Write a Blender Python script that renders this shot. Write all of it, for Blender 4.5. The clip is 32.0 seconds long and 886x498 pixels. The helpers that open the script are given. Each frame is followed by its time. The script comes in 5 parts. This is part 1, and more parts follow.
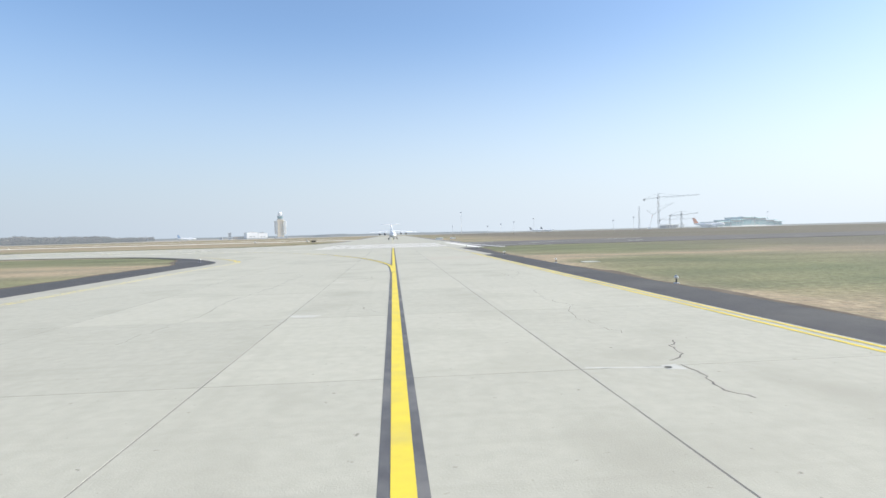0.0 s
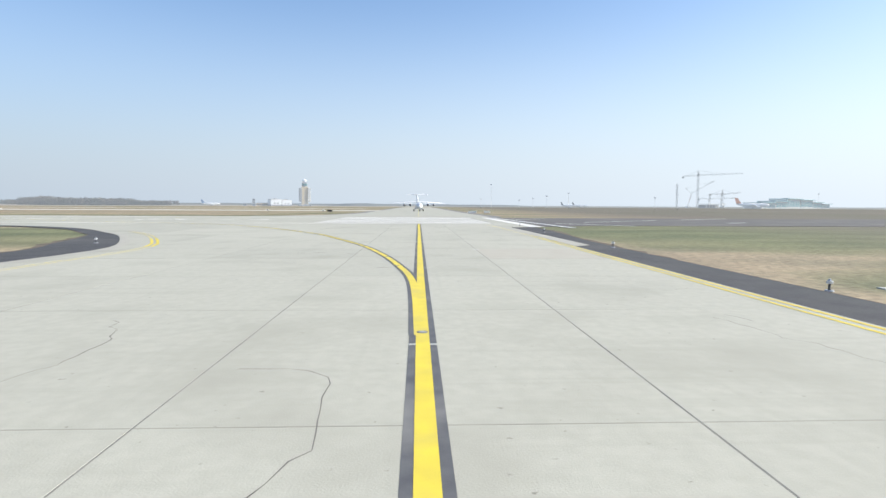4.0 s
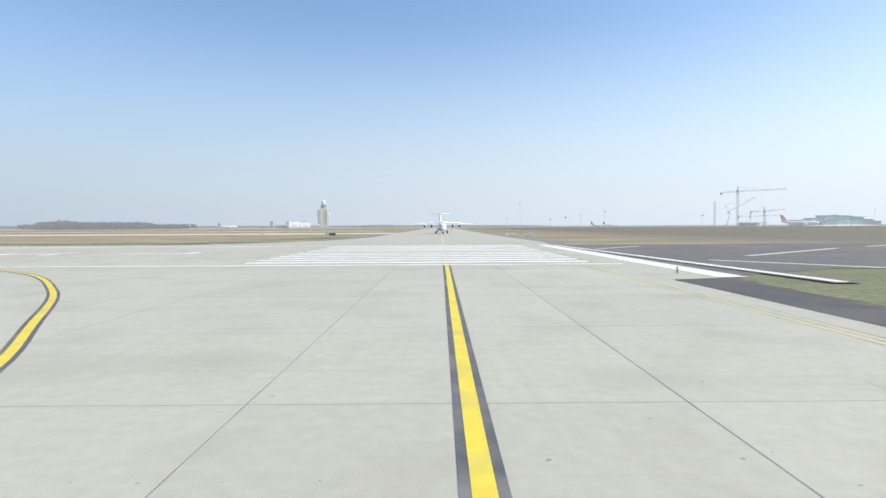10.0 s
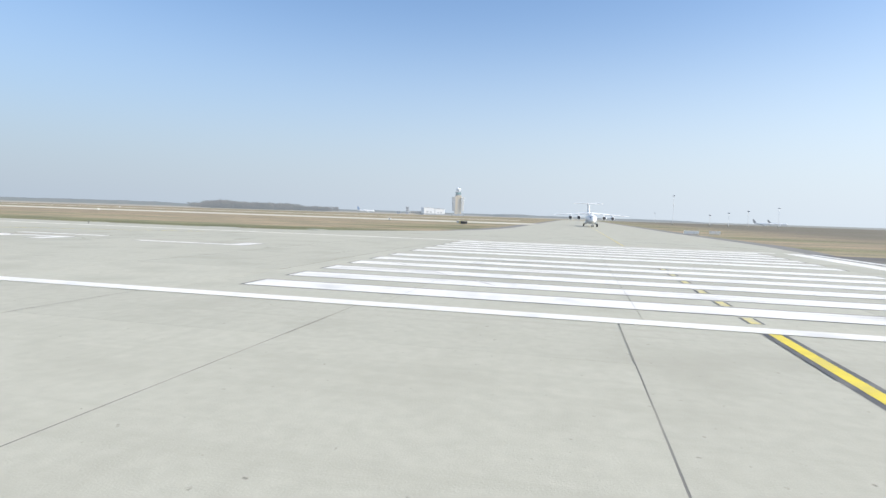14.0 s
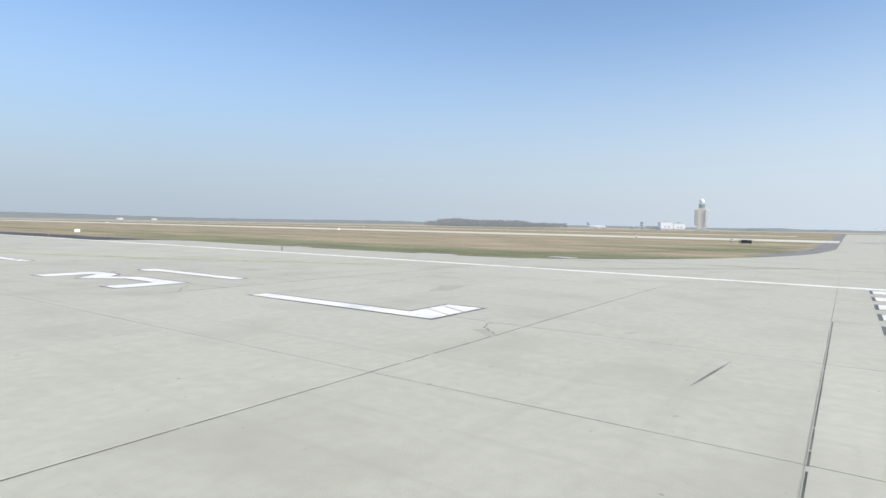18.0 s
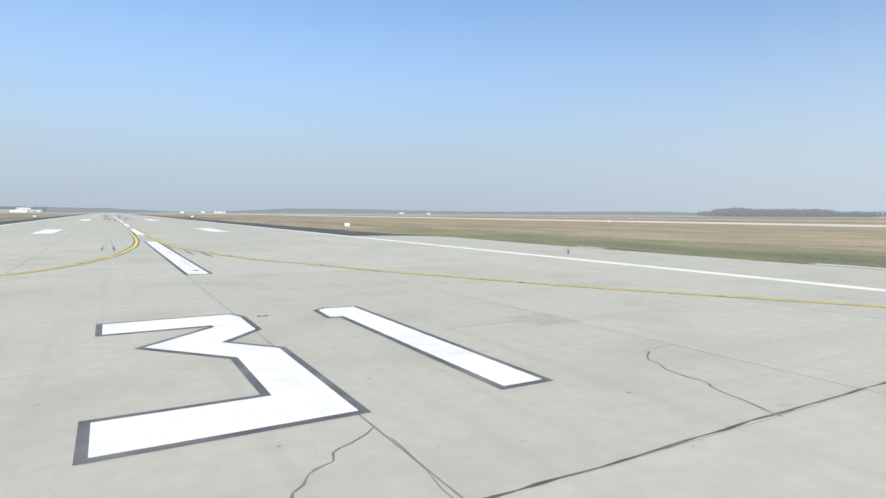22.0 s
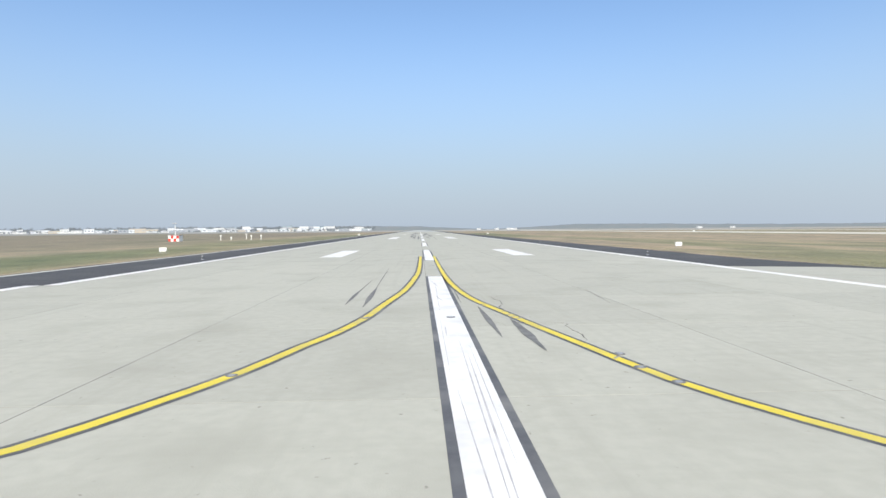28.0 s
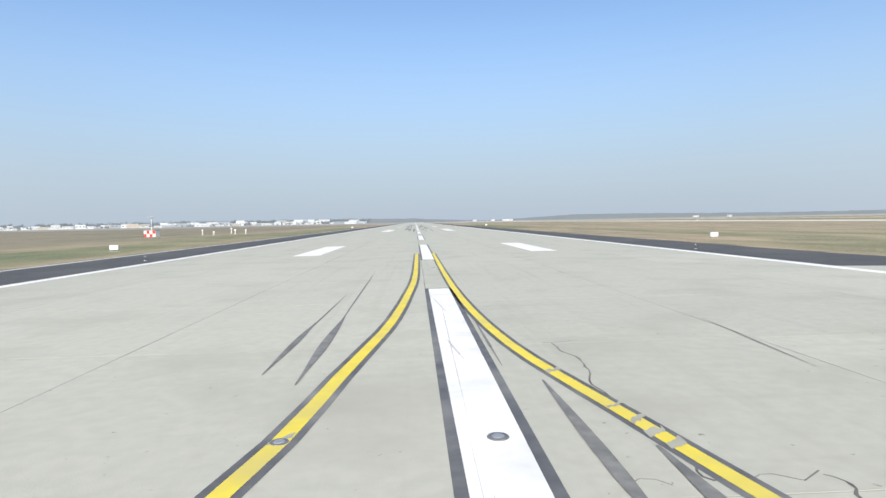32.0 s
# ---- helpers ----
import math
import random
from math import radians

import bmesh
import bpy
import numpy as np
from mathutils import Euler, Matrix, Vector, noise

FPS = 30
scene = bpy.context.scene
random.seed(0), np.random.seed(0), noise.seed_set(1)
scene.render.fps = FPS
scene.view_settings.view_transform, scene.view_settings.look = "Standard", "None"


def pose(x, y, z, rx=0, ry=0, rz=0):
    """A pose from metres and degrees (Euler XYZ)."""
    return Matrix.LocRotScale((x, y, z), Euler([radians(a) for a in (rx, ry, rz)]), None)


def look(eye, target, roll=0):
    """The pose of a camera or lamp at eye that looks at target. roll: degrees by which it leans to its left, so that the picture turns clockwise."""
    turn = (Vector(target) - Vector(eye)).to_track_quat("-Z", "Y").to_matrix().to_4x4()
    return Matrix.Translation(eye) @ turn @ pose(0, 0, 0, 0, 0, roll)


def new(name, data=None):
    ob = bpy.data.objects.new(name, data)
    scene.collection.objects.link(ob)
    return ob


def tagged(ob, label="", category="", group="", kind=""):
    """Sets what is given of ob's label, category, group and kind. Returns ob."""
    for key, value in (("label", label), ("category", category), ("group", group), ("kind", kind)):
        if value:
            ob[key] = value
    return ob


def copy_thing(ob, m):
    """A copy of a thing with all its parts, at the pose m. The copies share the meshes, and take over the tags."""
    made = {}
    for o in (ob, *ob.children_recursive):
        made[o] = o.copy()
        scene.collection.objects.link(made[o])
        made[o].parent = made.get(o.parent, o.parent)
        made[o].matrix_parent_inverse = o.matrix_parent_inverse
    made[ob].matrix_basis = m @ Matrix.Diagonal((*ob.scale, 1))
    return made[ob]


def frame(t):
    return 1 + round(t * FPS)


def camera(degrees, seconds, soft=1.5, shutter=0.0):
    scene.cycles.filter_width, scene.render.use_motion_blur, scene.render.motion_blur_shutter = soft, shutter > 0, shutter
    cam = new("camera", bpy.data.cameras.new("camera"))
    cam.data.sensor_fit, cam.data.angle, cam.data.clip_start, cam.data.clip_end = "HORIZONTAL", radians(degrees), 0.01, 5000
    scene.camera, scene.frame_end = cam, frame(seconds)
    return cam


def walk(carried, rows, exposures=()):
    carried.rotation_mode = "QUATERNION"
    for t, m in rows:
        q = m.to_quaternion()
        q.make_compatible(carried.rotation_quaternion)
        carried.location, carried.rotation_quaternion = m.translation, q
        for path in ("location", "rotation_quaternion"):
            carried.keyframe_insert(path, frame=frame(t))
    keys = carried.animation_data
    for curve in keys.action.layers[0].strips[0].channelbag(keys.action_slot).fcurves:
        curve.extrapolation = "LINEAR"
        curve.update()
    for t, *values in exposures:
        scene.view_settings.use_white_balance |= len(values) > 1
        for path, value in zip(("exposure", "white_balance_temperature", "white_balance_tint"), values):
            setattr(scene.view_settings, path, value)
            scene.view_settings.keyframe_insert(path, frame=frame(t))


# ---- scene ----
cam = camera(74.7, 32.0)
PATH = [
    (0, (-151.425, 18.465, 3.0), (-149.433, 18.293, 2.944), -1.5),
    (0.5, (-147.635, 18.439, 3.007), (-145.645, 18.245, 2.947), -1.3),
    (1, (-143.828, 18.414, 2.985), (-141.834, 18.261, 2.947), -0.1),
    (1.5, (-139.947, 18.386, 2.985), (-137.953, 18.26, 2.912), -0.0),
    (2, (-135.961, 18.415, 3.013), (-133.967, 18.283, 2.922), 0.2),
    (2.5, (-131.898, 18.451, 3.007), (-129.905, 18.336, 2.889), 0.3),
    (3, (-127.779, 18.545, 3.005), (-125.785, 18.463, 2.865), 0.4),
    (3.5, (-123.623, 18.524, 3.018), (-121.63, 18.441, 2.872), 0.4),
    (5.5, (-106.97, 18.58, 3.102), (-104.978, 18.483, 2.949), -0.4),
    (6, (-102.919, 18.638, 3.069), (-100.925, 18.533, 2.955), -0.4),
    (6.5, (-98.924, 18.65, 3.08), (-96.929, 18.565, 2.964), -0.2),
    (7, (-95.072, 18.656, 3.086), (-93.078, 18.563, 2.963), -0.6),
    (7.5, (-91.255, 18.674, 3.083), (-89.26, 18.596, 2.962), -0.7),
    (8, (-87.43, 18.64, 3.049), (-85.436, 18.548, 2.933), -1.2),
    (8.5, (-83.482, 18.712, 3.011), (-81.487, 18.636, 2.892), -0.6),
    (9, (-79.455, 18.791, 2.991), (-77.458, 18.744, 2.899), -0.4),
    (9.5, (-75.417, 18.787, 3.116), (-73.419, 18.765, 3.033), -0.3),
    (10, (-71.404, 18.929, 3.153), (-69.405, 18.92, 3.074), -0.3),
    (10.5, (-67.434, 19.155, 3.137), (-65.436, 19.155, 3.059), -0.4),
    (11, (-63.521, 19.466, 3.077), (-61.523, 19.46, 2.996), -1.3),
    (11.5, (-59.674, 19.83, 3.054), (-57.677, 19.871, 2.946), -0.6),
    (12, (-55.882, 20.419, 3.021), (-53.888, 20.529, 2.904), 0.5),
    (12.5, (-52.155, 21.051, 2.993), (-50.167, 21.236, 2.886), 1.0),
    (13, (-48.53, 21.905, 2.968), (-46.55, 22.154, 2.842), 1.2),
    (13.5, (-44.943, 22.864, 2.887), (-42.977, 23.206, 2.763), 1.4),
    (15.5, (-31.45, 27.3, 3.16), (-29.587, 28.016, 3.054), 2.5),
    (16, (-28.209, 29.278, 3.119), (-26.379, 30.081, 3.038), 1.9),
    (16.5, (-25.245, 31.054, 3.094), (-23.447, 31.926, 3.025), 1.4),
    (17, (-22.385, 33.003, 3.089), (-20.635, 33.969, 3.024), 0.9),
    (17.5, (-19.53, 35.104, 3.168), (-17.837, 36.164, 3.074), 0.8),
    (18, (-17.211, 37.17, 3.196), (-15.572, 38.313, 3.111), 1.0),
    (18.5, (-14.864, 39.439, 3.151), (-13.292, 40.673, 3.068), 0.2),
    (19, (-12.612, 41.673, 3.04), (-11.108, 42.992, 3.017), -0.0),
    (19.5, (-10.708, 44.041, 3.03), (-9.277, 45.437, 2.964), -0.2),
    (20, (-8.983, 46.428, 3.018), (-7.633, 47.9, 2.929), -0.4),
    (20.5, (-7.195, 49.195, 2.938), (-5.924, 50.734, 2.812), -0.8),
    (21, (-5.778, 51.778, 2.922), (-4.558, 53.357, 2.777), -0.9),
    (21.5, (-4.658, 54.239, 2.949), (-3.54, 55.892, 2.81), -0.1),
    (22, (-3.725, 56.618, 2.949), (-2.726, 58.346, 2.827), 0.3),
    (22.5, (-2.934, 59.046, 2.937), (-2.02, 60.823, 2.848), 0.1),
    (23, (-2.269, 61.216, 3.021), (-1.47, 63.048, 2.947), 0.5),
    (23.5, (-1.765, 63.331, 3.079), (-1.076, 65.208, 3.041), 0.7),
    (24, (-1.399, 65.509, 3.122), (-0.829, 67.426, 3.084), 0.8),
    (24.5, (-1.117, 67.804, 3.116), (-0.639, 69.744, 3.035), 0.4),
    (25, (-0.89, 70.184, 3.15), (-0.487, 72.14, 3.054), -0.4),
    (25.5, (-0.867, 72.419, 3.197), (-0.54, 74.39, 3.124), 0.3),
    (27.5, (-0.974, 80.678, 3.187), (-0.86, 82.673, 3.109), -0.3),
    (28, (-0.986, 82.504, 3.147), (-0.906, 84.501, 3.079), -0.5),
    (28.5, (-0.925, 84.152, 3.127), (-0.841, 86.15, 3.081), -1.4),
    (29, (-0.963, 85.905, 3.136), (-0.907, 87.904, 3.102), -1.7),
    (29.5, (-1.049, 87.804, 3.114), (-0.967, 89.802, 3.046), -1.5),
    (30, (-1.064, 89.51, 3.055), (-1.033, 91.509, 2.999), -0.6),
    (30.5, (-1.066, 91.09, 3.036), (-1.037, 93.088, 2.961), -1.8),
    (31, (-1.024, 92.527, 3.054), (-0.97, 94.524, 2.973), -0.9),
    (31.5, (-1.013, 93.893, 3.054), (-0.938, 95.89, 2.977), -0.8),
    (32, (-0.995, 95.151, 3.04), (-0.901, 97.147, 2.944), -1.1),
]
walk(cam, [(t, look(eye, target, roll)) for t, eye, target, roll in PATH], ((0.0, 0.46, 6400, 8), (9.0, 0.43, 6400, 8), (18.0, 0.37, 6400, 8), (32.0, 0.42, 6400, 8)))

# ---- world, sun ----
SUN_EL, SUN_AZ = radians(42), radians(184)
world = bpy.data.worlds.new("World")
scene.world = world
world.use_nodes = True
wn, wl = world.node_tree.nodes, world.node_tree.links
sky = wn.new("ShaderNodeTexSky")
sky.sky_type = "NISHITA"
sky.sun_disc = False
sky.sun_elevation, sky.sun_rotation = SUN_EL, SUN_AZ
sky.altitude, sky.air_density, sky.dust_density, sky.ozone_density = 0, 1.0, 1.5, 3.4
wn["Background"].inputs[1].default_value = 0.15
wl.new(sky.outputs[0], wn["Background"].inputs[0])

sun_data = bpy.data.lights.new("sun", "SUN")
sun_data.energy, sun_data.angle, sun_data.color = 4.0, radians(0.55), (1.0, 0.925, 0.81)
sun = new("sun", sun_data)
to_sun = Vector((math.sin(SUN_AZ) * math.cos(SUN_EL), math.cos(SUN_AZ) * math.cos(SUN_EL), math.sin(SUN_EL)))
sun.matrix_world = to_sun.to_track_quat("Z", "Y").to_matrix().to_4x4()

# ---- far haze painted as glowing shells all round, behind everything and 900 m out ----
def glowing_haze_shell(radius, top, thick):
    m = bpy.data.materials.new("horizon_haze_glow")
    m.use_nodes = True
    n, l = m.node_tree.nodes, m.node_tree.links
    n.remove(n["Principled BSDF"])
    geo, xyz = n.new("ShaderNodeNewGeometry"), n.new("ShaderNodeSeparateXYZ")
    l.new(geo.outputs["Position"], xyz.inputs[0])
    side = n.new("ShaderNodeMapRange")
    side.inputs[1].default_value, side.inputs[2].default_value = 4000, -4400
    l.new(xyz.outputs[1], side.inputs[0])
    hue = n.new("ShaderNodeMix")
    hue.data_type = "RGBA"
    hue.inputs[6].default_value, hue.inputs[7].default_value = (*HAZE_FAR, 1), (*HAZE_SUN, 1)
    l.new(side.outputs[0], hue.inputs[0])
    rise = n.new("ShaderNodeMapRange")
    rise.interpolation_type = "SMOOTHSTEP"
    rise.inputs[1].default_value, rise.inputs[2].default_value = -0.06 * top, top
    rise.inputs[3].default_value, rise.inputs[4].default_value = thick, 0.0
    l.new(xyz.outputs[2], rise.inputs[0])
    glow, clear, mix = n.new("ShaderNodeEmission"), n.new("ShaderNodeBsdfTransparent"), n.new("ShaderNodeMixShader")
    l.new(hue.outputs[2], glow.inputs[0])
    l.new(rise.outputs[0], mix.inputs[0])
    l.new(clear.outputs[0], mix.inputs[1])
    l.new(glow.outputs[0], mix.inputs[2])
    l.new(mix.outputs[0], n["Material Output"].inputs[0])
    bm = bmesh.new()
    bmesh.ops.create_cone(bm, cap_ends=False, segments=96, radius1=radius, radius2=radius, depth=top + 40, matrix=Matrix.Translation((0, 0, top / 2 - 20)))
    me = bpy.data.meshes.new("haze_shell")
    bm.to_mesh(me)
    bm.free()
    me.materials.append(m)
    return tagged(new("haze_shell", me), "glowing see-through shell painted as pale haze over the horizon", "haze", kind="structure")


# glow colours of the painted haze, brighter towards the sun's side
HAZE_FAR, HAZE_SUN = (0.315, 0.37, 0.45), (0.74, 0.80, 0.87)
glowing_haze_shell(4550, 1750, 0.92)
# nearer glow, added in front of tower, terminal and woods to veil them
glowing_haze_shell(900, 170, 0.33)

# ---- materials ----


def mat(name, col, rough=0.6, metal=0.0, col2=None, scale=1.0, col3=None, scale3=0.1, bump=0.0, bump_scale=20.0, island=0.0, per_object=0.0,
        stretch=(1, 1, 1), detail=5.0, lo=0.35, hi=0.65, streak=None):
    """A node material: two tones by noise at one scale, a third at another, fine relief, variation by piece."""
    m = bpy.data.materials.new(name)
    m.use_nodes = True
    n, l = m.node_tree.nodes, m.node_tree.links
    b = n["Principled BSDF"]
    b.inputs["Roughness"].default_value, b.inputs["Metallic"].default_value = rough, metal
    geo = n.new("ShaderNodeNewGeometry")
    mp = n.new("ShaderNodeMapping")
    mp.inputs["Scale"].default_value = stretch
    l.new(geo.outputs["Position"], mp.inputs[0])

    def tone(prev, colour, sc, low, high):
        t = n.new("ShaderNodeTexNoise")
        t.inputs["Scale"].default_value, t.inputs["Detail"].default_value = sc, detail
        l.new(mp.outputs[0], t.inputs["Vector"])
        r = n.new("ShaderNodeMapRange")
        r.inputs[1].default_value, r.inputs[2].default_value = low, high
        l.new(t.outputs[0], r.inputs[0])
        x = n.new("ShaderNodeMix")
        x.data_type = "RGBA"
        l.new(r.outputs[0], x.inputs[0])
        l.new(prev, x.inputs[6])
        x.inputs[7].default_value = (*colour, 1)
        return x.outputs[2]

    rgb = n.new("ShaderNodeRGB")
    rgb.outputs[0].default_value = (*col, 1)
    out = rgb.outputs[0]
    if col2:
        out = tone(out, col2, scale, lo, hi)
    if col3:
        out = tone(out, col3, scale3, 0.5, 0.75)
    if streak:
        mp = n.new("ShaderNodeMapping")
        mp.inputs["Scale"].default_value = (2.2, 0.05, 1)
        l.new(geo.outputs["Position"], mp.inputs[0])
        out = tone(out, streak, 1.0, 0.54, 0.95)
        mp = n.new("ShaderNodeMapping")
        mp.inputs["Scale"].default_value = (0.06, 1.9, 1)
        l.new(geo.outputs["Position"], mp.inputs[0])
        out = tone(out, streak, 1.0, 0.58, 1.0)
        mp = n.new("ShaderNodeMapping")
        l.new(geo.outputs["Position"], mp.inputs[0])
        out = tone(out, tuple(0.55 * v for v in streak), 5.0, 0.69, 0.76)
    for amount, source in ((per_object, "obj"), (island, "isl")):
        if amount:
            src = n.new("ShaderNodeObjectInfo").outputs["Random"] if source == "obj" else geo.outputs["Random Per Island"]
            r = n.new("ShaderNodeMapRange")
            r.inputs[3].default_value, r.inputs[4].default_value = 1 - amount, 1 + amount
            l.new(src, r.inputs[0])
            h = n.new("ShaderNodeHueSaturation")
            l.new(r.outputs[0], h.inputs["Value"])
            l.new(out, h.inputs["Color"])
            out = h.outputs[0]
    l.new(out, b.inputs["Base Color"])
    if bump:
        t = n.new("ShaderNodeTexNoise")
        t.inputs["Scale"].default_value, t.inputs["Detail"].default_value = bump_scale, 6
        l.new(mp.outputs[0], t.inputs["Vector"])
        u = n.new("ShaderNodeBump")
        u.inputs["Strength"].default_value, u.inputs["Distance"].default_value = bump, 0.02
        l.new(t.outputs[0], u.inputs["Height"])
        l.new(u.outputs[0], b.inputs["Normal"])
    return m


CONC, CONC2, CONC3 = (0.378, 0.370, 0.308), (0.412, 0.404, 0.338), (0.336, 0.328, 0.270)
M_SLAB = mat("slab_concrete", CONC, 0.85, col2=CONC2, scale=3.0, col3=CONC3, scale3=0.3, bump=0.25, bump_scale=30, per_object=0.05, streak=CONC3)
M_CONC = mat("concrete", CONC, 0.85, col2=CONC2, scale=3.0, col3=CONC3, scale3=0.3, bump=0.25, bump_scale=30, island=0.03, streak=CONC3)
M_PATCH = mat("patch_concrete", (0.30, 0.292, 0.24), 0.85, col2=(0.35, 0.342, 0.28), scale=2.0, bump=0.2)
M_PINK = mat("new_concrete", (0.39, 0.364, 0.302), 0.85, col2=(0.405, 0.385, 0.322), scale=0.7, bump=0.2)
M_PALEC = mat("edge_concrete", (0.40, 0.385, 0.33), 0.85, col2=(0.36, 0.345, 0.295), scale=0.8, bump=0.2)
M_PALE = mat("pale_concrete", (0.56, 0.53, 0.45), 0.85, col2=(0.50, 0.475, 0.40), scale=0.05, col3=(0.44, 0.42, 0.36), scale3=0.5, bump=0.2)
M_SEAL = mat("joint_sealant", (0.145, 0.14, 0.127), 0.8, col2=(0.255, 0.247, 0.212), scale=0.35, lo=0.42, hi=0.62)
M_SEALF = mat("worn_joint_sealant", (0.25, 0.243, 0.205), 0.85, col2=(0.35, 0.34, 0.28), scale=0.4, lo=0.42, hi=0.62)
M_CRACK = mat("crack", (0.09, 0.084, 0.078), 0.9, col2=(0.19, 0.18, 0.16), scale=1.2)
M_OPEN = mat("open_joint", (0.06, 0.058, 0.054), 0.9, col2=(0.13, 0.125, 0.115), scale=1.5)
M_ASPH = mat("asphalt", (0.052, 0.051, 0.052), 0.85, col2=(0.07, 0.069, 0.067), scale=0.8, col3=(0.095, 0.092, 0.085), scale3=0.12, bump=0.4, bump_scale=40)
M_STOP = mat("stopway_asphalt", (0.10, 0.095, 0.09), 0.9, col2=(0.125, 0.12, 0.112), scale=0.6, col3=(0.17, 0.16, 0.14), scale3=0.1, bump=0.4, bump_scale=40)
M_OLD = mat("old_asphalt", (0.16, 0.155, 0.15), 0.85, col2=(0.20, 0.195, 0.185), scale=0.5, bump=0.3, bump_scale=40)
M_WHITE = mat("white_marking", (0.75, 0.735, 0.69), 0.6, col2=(0.67, 0.655, 0.61), scale=3.5, col3=(0.56, 0.55, 0.53), scale3=0.6, bump=0.15, bump_scale=60)
M_YEL = mat("yellow_marking", (0.69, 0.555, 0.05), 0.6, col2=(0.61, 0.49, 0.055), scale=1.8, col3=(0.50, 0.42, 0.12), scale3=0.6, bump=0.15, bump_scale=60)
M_YELF = mat("faded_yellow_marking", (0.44, 0.41, 0.27), 0.7, col2=(0.39, 0.376, 0.30), scale=1.5)
M_YELW = mat("worn_yellow_marking", (0.62, 0.53, 0.17), 0.7, col2=(0.46, 0.43, 0.30), scale=1.5, bump=0.15, bump_scale=60)
M_BLK = mat("black_marking", (0.075, 0.075, 0.08), 0.7, col2=(0.12, 0.12, 0.12), scale=1.6, col3=(0.22, 0.215, 0.20), scale3=0.5, bump=0.15, bump_scale=60)
M_SKID = mat("tyre_rubber_mark", (0.115, 0.113, 0.108), 0.75, col2=(0.20, 0.196, 0.18), scale=2.5)
M_FILL = mat("pale_filler", (0.50, 0.50, 0.46), 0.8, col2=(0.42, 0.42, 0.38), scale=3)
M_WEAR = mat("rubber_on_paint", (0.35, 0.335, 0.33), 0.7, col2=(0.55, 0.53, 0.52), scale=1.6)
M_STEEL = mat("galvanised_steel", (0.42, 0.43, 0.44), 0.5, 0.6, col2=(0.34, 0.35, 0.36), scale=6)
M_IRON = mat("cast_iron", (0.16, 0.155, 0.15), 0.6, 0.5, col2=(0.26, 0.25, 0.23), scale=14)
M_DARK = mat("dark_metal", (0.05, 0.05, 0.055), 0.5, col2=(0.08, 0.08, 0.08), scale=3)
M_PAINT = mat("white_aircraft_paint", (0.80, 0.81, 0.82), 0.3, col2=(0.76, 0.77, 0.78), scale=0.6)
M_BOARD = mat("white_board", (0.80, 0.79, 0.75), 0.5, col2=(0.72, 0.71, 0.67), scale=3)
M_RED = mat("red_paint", (0.60, 0.055, 0.04), 0.5, col2=(0.52, 0.07, 0.05), scale=3)
M_ORANGE = mat("orange_paint", (0.75, 0.20, 0.02), 0.4, col2=(0.68, 0.18, 0.03), scale=0.8)
M_BLUE = mat("blue_paint", (0.10, 0.21, 0.40), 0.4, col2=(0.13, 0.25, 0.44), scale=0.8)
M_TYRE = mat("tyre", (0.03, 0.03, 0.03), 0.85, col2=(0.05, 0.05, 0.05), scale=8)
M_GLASSD = mat("dark_glazing", (0.03, 0.04, 0.05), 0.12, col2=(0.05, 0.06, 0.07), scale=0.4)
M_GLASSB = mat("terminal_glazing", (0.09, 0.23, 0.25), 0.15, col2=(0.15, 0.31, 0.32), scale=0.1)
M_TAN = mat("tan_cladding", (0.58, 0.46, 0.29), 0.7, col2=(0.55, 0.48, 0.35), scale=0.3)
M_WALL = mat("pale_render", (0.74, 0.73, 0.69), 0.7, col2=(0.66, 0.65, 0.61), scale=0.15)
M_GREYW = mat("grey_cladding", (0.36, 0.37, 0.38), 0.6, col2=(0.30, 0.31, 0.33), scale=0.2)
M_BRICKW = mat("ochre_wall", (0.55, 0.45, 0.30), 0.7, col2=(0.50, 0.40, 0.27), scale=0.2)
M_ROOF = mat("grey_roof", (0.28, 0.28, 0.29), 0.6, col2=(0.34, 0.34, 0.35), scale=0.2)
M_TEAL = mat("teal_roof", (0.20, 0.42, 0.42), 0.5, col2=(0.28, 0.49, 0.48), scale=0.1)
M_LATTICE = mat("crane_lattice", (0.26, 0.25, 0.24), 0.5, col2=(0.32, 0.30, 0.27), scale=0.5)
M_CRANERED = mat("faded_red_steel", (0.48, 0.22, 0.18), 0.55, col2=(0.56, 0.40, 0.36), scale=0.4)
M_BARK = mat("bark", (0.10, 0.08, 0.06), 0.9, col2=(0.14, 0.11, 0.08), scale=2)
M_TWIG = mat("bare_twigs", (0.17, 0.145, 0.12), 0.9, col2=(0.125, 0.125, 0.09), scale=0.03, island=0.14)
M_PINE = mat("far_trees", (0.07, 0.085, 0.075), 0.9, col2=(0.10, 0.10, 0.085), scale=0.02, island=0.25)
M_TUFT = mat("grass_tufts", (0.31, 0.25, 0.14), 0.9, col2=(0.20, 0.20, 0.09), scale=0.12, island=0.3)
M_DIRT = mat("bare_soil", (0.085, 0.066, 0.048), 0.95, col2=(0.15, 0.12, 0.085), scale=0.8, bump=0.5, bump_scale=6)


